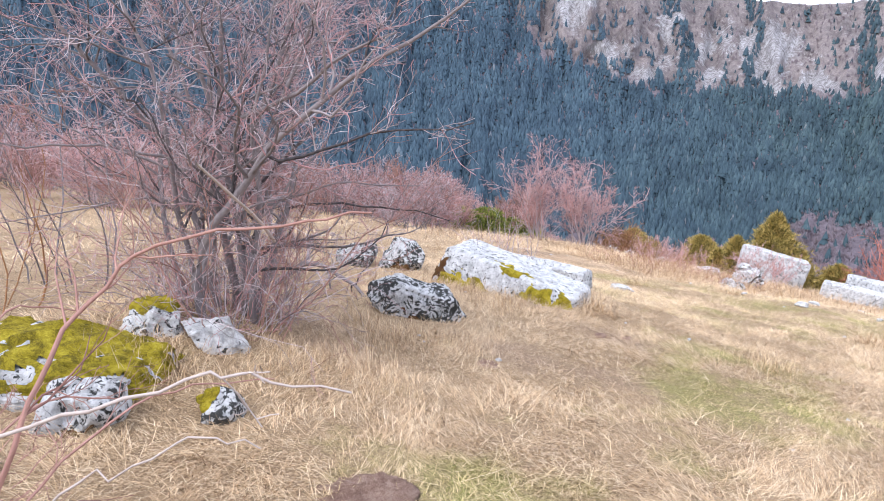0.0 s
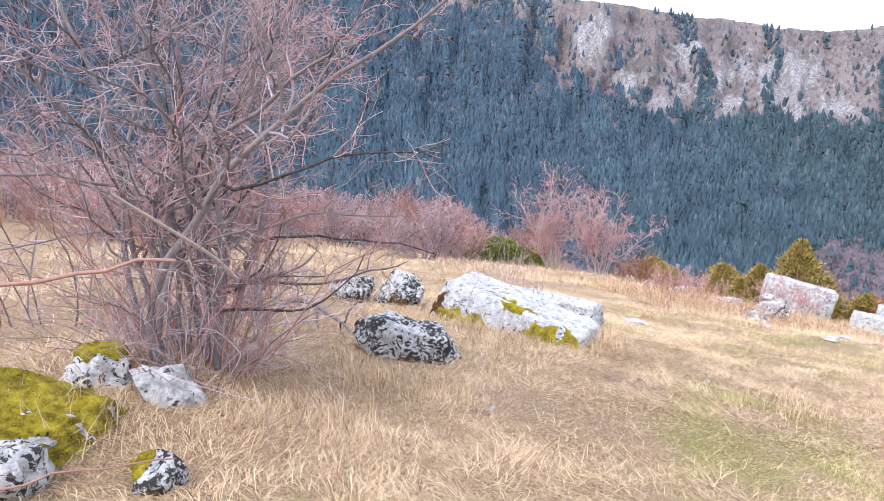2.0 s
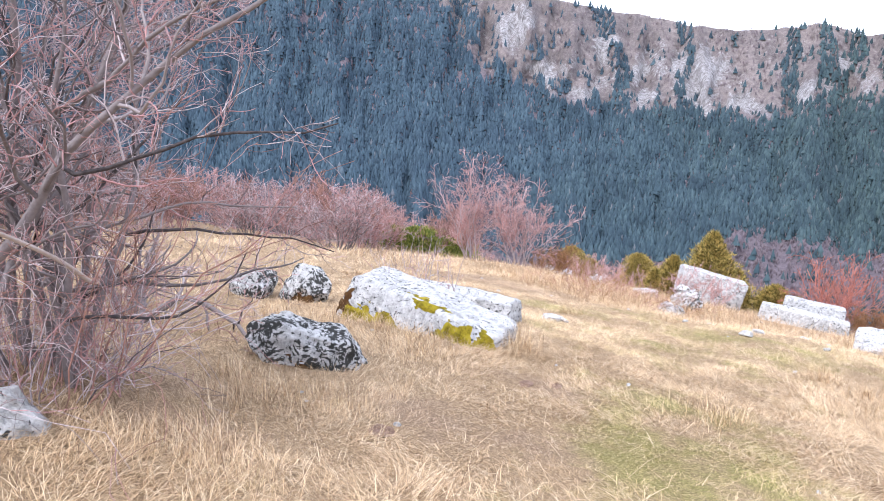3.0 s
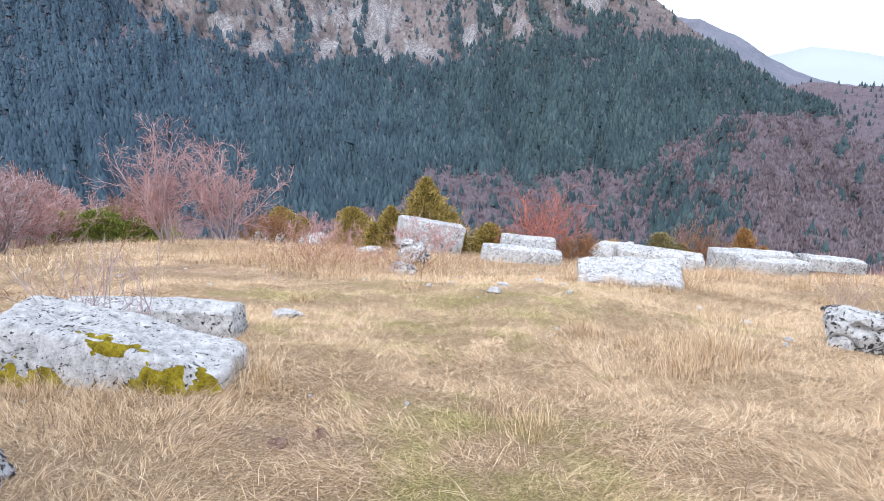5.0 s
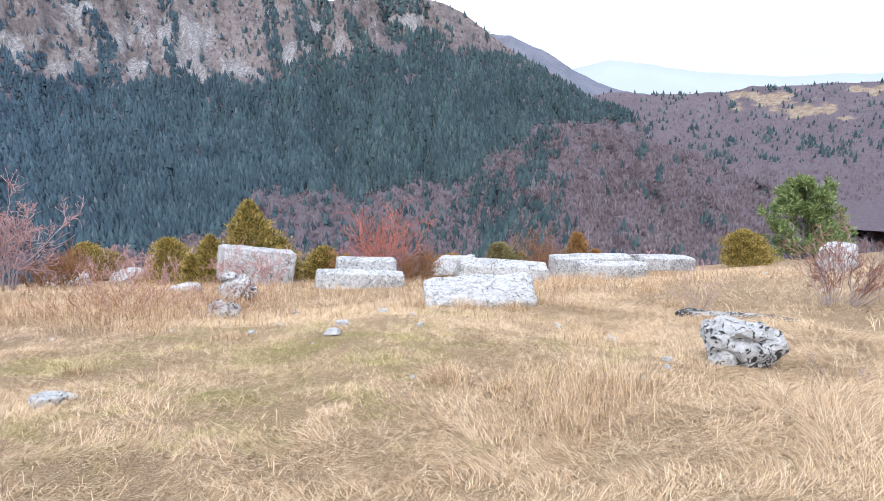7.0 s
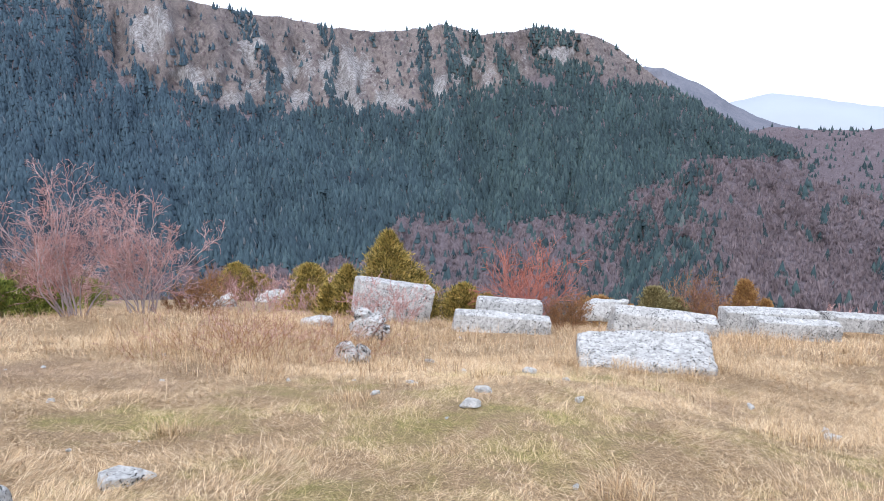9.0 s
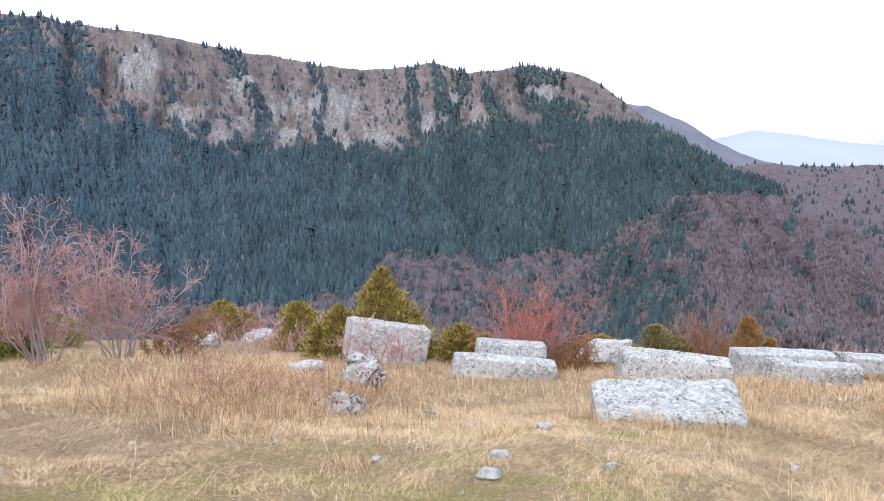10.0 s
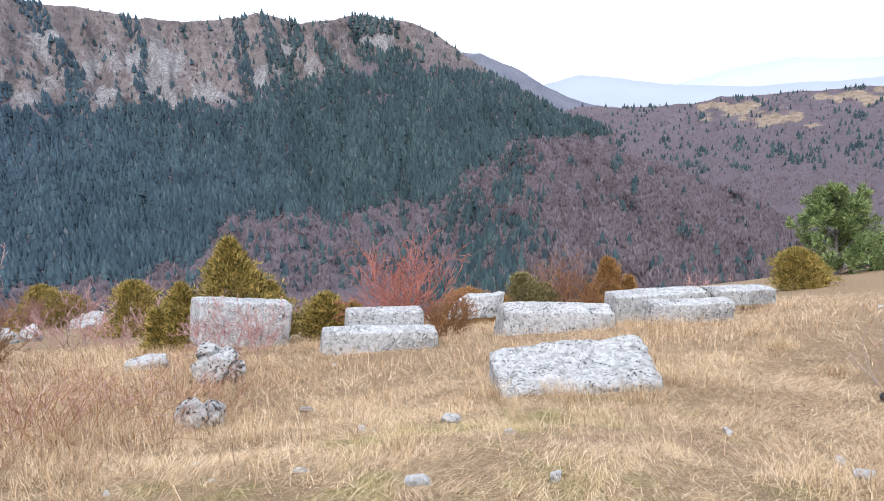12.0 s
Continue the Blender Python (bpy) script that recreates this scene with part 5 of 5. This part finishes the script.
# ---- grass ----
def blades(x, y, length, width, lift, rng, droop=0.5, comb=0.0):
    """Bent grass blades: three cross lines and a tip each, as vertices and faces of one mesh."""
    n = len(x)
    z = land(x, y) + 0.025 * fbm(x * 3.1, y * 3.1, 21)
    a = rng.uniform(0, 2 * math.pi, n)
    lie = 9.0 * fbm(x * 0.7, y * 0.7, 71) + rng.normal(0, 0.75, n)
    a = np.where(rng.uniform(0, 1, n) < comb, lie, a)
    out = np.stack([np.cos(a), np.sin(a), np.zeros(n)], -1)
    side = np.stack([-np.sin(a), np.cos(a), np.zeros(n)], -1)
    up = np.array([0, 0, 1.0])
    base = np.stack([x, y, z - 0.01], -1)
    e0 = lift
    e1 = lift - droop * rng.uniform(0.3, 1.3, n)
    bend = rng.normal(0, 0.2, n)
    step1 = (out * np.cos(e0)[:, None] + up * np.sin(e0)[:, None]) * (length * 0.5)[:, None]
    o2 = out * np.cos(bend)[:, None] + side * np.sin(bend)[:, None]
    step2 = (o2 * np.cos(e1)[:, None] + up * np.sin(e1)[:, None]) * (length * 0.5)[:, None]
    mid = base + step1
    tip = mid + step2
    floor = land(tip[:, 0], tip[:, 1]) + 0.006
    tip[:, 2] = np.maximum(tip[:, 2], floor)
    w = (width * 0.5)[:, None]
    v = np.stack([base - side * w, base + side * w, mid - side * w * 0.9, mid + side * w * 0.9, tip], 1)
    o = (np.arange(n) * 5)[:, None]
    quads = o + np.array([[0, 1, 3, 2]])
    tris = o + np.array([[2, 3, 4]])
    return v.reshape(-1, 3), quads, tris


def grass_mesh(name, v, quads, tris):
    me = bpy.data.meshes.new(name)
    me.vertices.add(len(v))
    me.vertices.foreach_set("co", np.asarray(v, np.float32).ravel())
    loops = np.concatenate([quads.ravel(), tris.ravel()]).astype(np.int32)
    me.loops.add(len(loops))
    me.loops.foreach_set("vertex_index", loops)
    nq, nt3 = len(quads), len(tris)
    me.polygons.add(nq + nt3)
    me.polygons.foreach_set("loop_start", np.concatenate([np.arange(nq) * 4, nq * 4 + np.arange(nt3) * 3]).astype(np.int32))
    me.polygons.foreach_set("loop_total", np.concatenate([np.full(nq, 4), np.full(nt3, 3)]).astype(np.int32))
    me.update(calc_edges=True)
    return me


def lay_grass():
    rng = np.random.default_rng(4)
    # a mat of short lying straw, densest where the path runs
    beds = ((-5.2, 1.6, -7.0, 0.6, 330000, 0.15, 0.0028, None), (-6.2, 4.6, 0.6, 7.4, 340000, 0.13, 0.0032, None), (1.6, 3.9, -3.0, 0.6, 60000, 0.15, 0.0034, None), (-13, 12, -6, 17, 190000, 0.17, 0.007, (-5.0, 3.8, -6.5, 7.0)))
    for x0, x1, y0, y1, n, ln, wd, hole in beds:
        x, y = rng.uniform(x0, x1, n), rng.uniform(y0, y1, n)
        if hole:
            out = (x < hole[0]) | (x > hole[1]) | (y < hole[2]) | (y > hole[3])
            x, y = x[out], y[out]
        clump = fbm(x * 2.3, y * 2.3, 40) + 0.6 * fbm(x * 9, y * 9, 44)
        turf = np.zeros_like(x)
        for px, py, ra, rb, k in GREEN_PATCHES + BARE_PATCHES:
            turf = np.maximum(turf, k * np.clip(1.4 - np.hypot((x - px) / ra, (y - py) / rb), 0, 1))
        ok = clump + 0.2 * turf > rng.normal(-0.55, 0.25, len(x))
        x, y, c, turf = x[ok], y[ok], clump[ok], turf[ok]
        m = len(x)
        k = np.clip(0.85 + c * 0.9, 0.5, 1.6) * (1 - 0.55 * turf)
        v, q, t = blades(x, y, ln * k * rng.uniform(0.35, 1.6, m), wd * rng.uniform(0.55, 1.3, m), rng.uniform(0.0, 0.55, m) + 0.25 * (rng.uniform(0, 1, m) < 0.2), rng, 0.45, 0.7)
        tagged(finish("grass", grass_mesh("grass", v, q, t), GRASS), "matted short straw-coloured winter grass", "grass", kind="stuff")
    # long pale stalks lying across the mat
    n = 9000
    x, y = rng.uniform(-5.2, 4.2, n), rng.uniform(-6.6, 8.0, n)
    v, q, t = blades(x, y, rng.uniform(0.18, 0.45, n), rng.uniform(0.0022, 0.0036, n), rng.uniform(0.04, 0.35, n), rng, 0.25, 0.4)
    tagged(finish("straw_stalks", grass_mesh("straw_stalks", v, q, t), TALL_GRASS), "long pale straw stalks lying on the grass", "grass", kind="stuff")
    # upright tussocks
    spots = [(-3.2, 6.3, 0.8, 1.0), (-2.5, 6.5, 0.5, 0.95), (-3.9, 6.5, 0.7, 0.9), (-4.5, 7.0, 0.6, 0.8), (-3.0, 7.3, 0.8, 1.0), (0.85, 0.9, 0.42, 1.0), (1.25, 1.1, 0.3, 0.9), (0.55, 0.5, 0.3, 0.7), (-0.95, -1.0, 0.25, 0.5), (1.4, 5.75, 0.25, 0.7), (2.0, 5.5, 0.2, 0.8), (0.75, 6.2, 0.2, 0.8), (2.6, 6.0, 0.25, 0.9), (3.1, 7.2, 0.4, 0.9), (5.0, 9.8, 0.5, 0.9), (-3.3, -1.2, 0.25, 0.6), (-2.6, -0.6, 0.2, 0.8), (-4.2, -1.0, 0.3, 0.6), (1.9, 3.0, 0.4, 0.7), (-3.6, -3.0, 0.3, 0.6), (-4.0, -4.9, 0.3, 0.8), (-3.4, -3.9, 0.4, 0.6)]
    spots += [(rng.uniform(-7, 6), rng.uniform(-3, 11), rng.uniform(0.1, 0.3), rng.uniform(0.35, 0.7)) for _ in range(45)]
    xs, ys, ls = [], [], []
    for x, y, r, k in spots:
        m = int(120 + 1100 * r)
        xs.append(x + rng.normal(0, r * 0.6, m))
        ys.append(y + rng.normal(0, r * 0.6, m))
        ls.append(np.full(m, 0.36 * k) * rng.uniform(0.4, 1.2, m))
    x, y, ln = np.concatenate(xs), np.concatenate(ys), np.concatenate(ls)
    v, q, t = blades(x, y, ln, np.full(len(x), 0.0028), rng.uniform(0.5, 1.5, len(x)), rng, 0.7)
    tagged(finish("grass_tussocks", grass_mesh("grass_tussocks", v, q, t), TALL_GRASS), "upright golden straw tussocks", "grass", kind="stuff")
    # the taller, reddish sward before the leaning block and along the brink
    n = 120000
    x, y = rng.uniform(-11, 10, n), rng.uniform(4.0, 15.5, n)
    edge = np.exp(-(((x + 3.0) / 2.0) ** 2 + ((y - 8.2) / 2.3) ** 2)) * 1.2 + np.exp(-(((y - 12.6) / 1.6) ** 2)) * 0.6 + 0.5 * np.exp(-(((x - 4) / 4) ** 2 + ((y - 8.8) / 1.4) ** 2))
    ok = rng.uniform(0, 1, n) < np.clip(edge + 0.5 * fbm(x * 1.3, y * 1.3, 50), 0, 1)
    x, y = x[ok], y[ok]
    m = len(x)
    v, q, t = blades(x, y, rng.uniform(0.1, 0.32, m), np.full(m, 0.005), rng.uniform(0.5, 1.45, m), rng, 0.6)
    tagged(finish("tall_grass", grass_mesh("tall_grass", v, q, t), PINK_GRASS), "taller pinkish-tan dead grass", "grass", kind="stuff")


lay_grass()
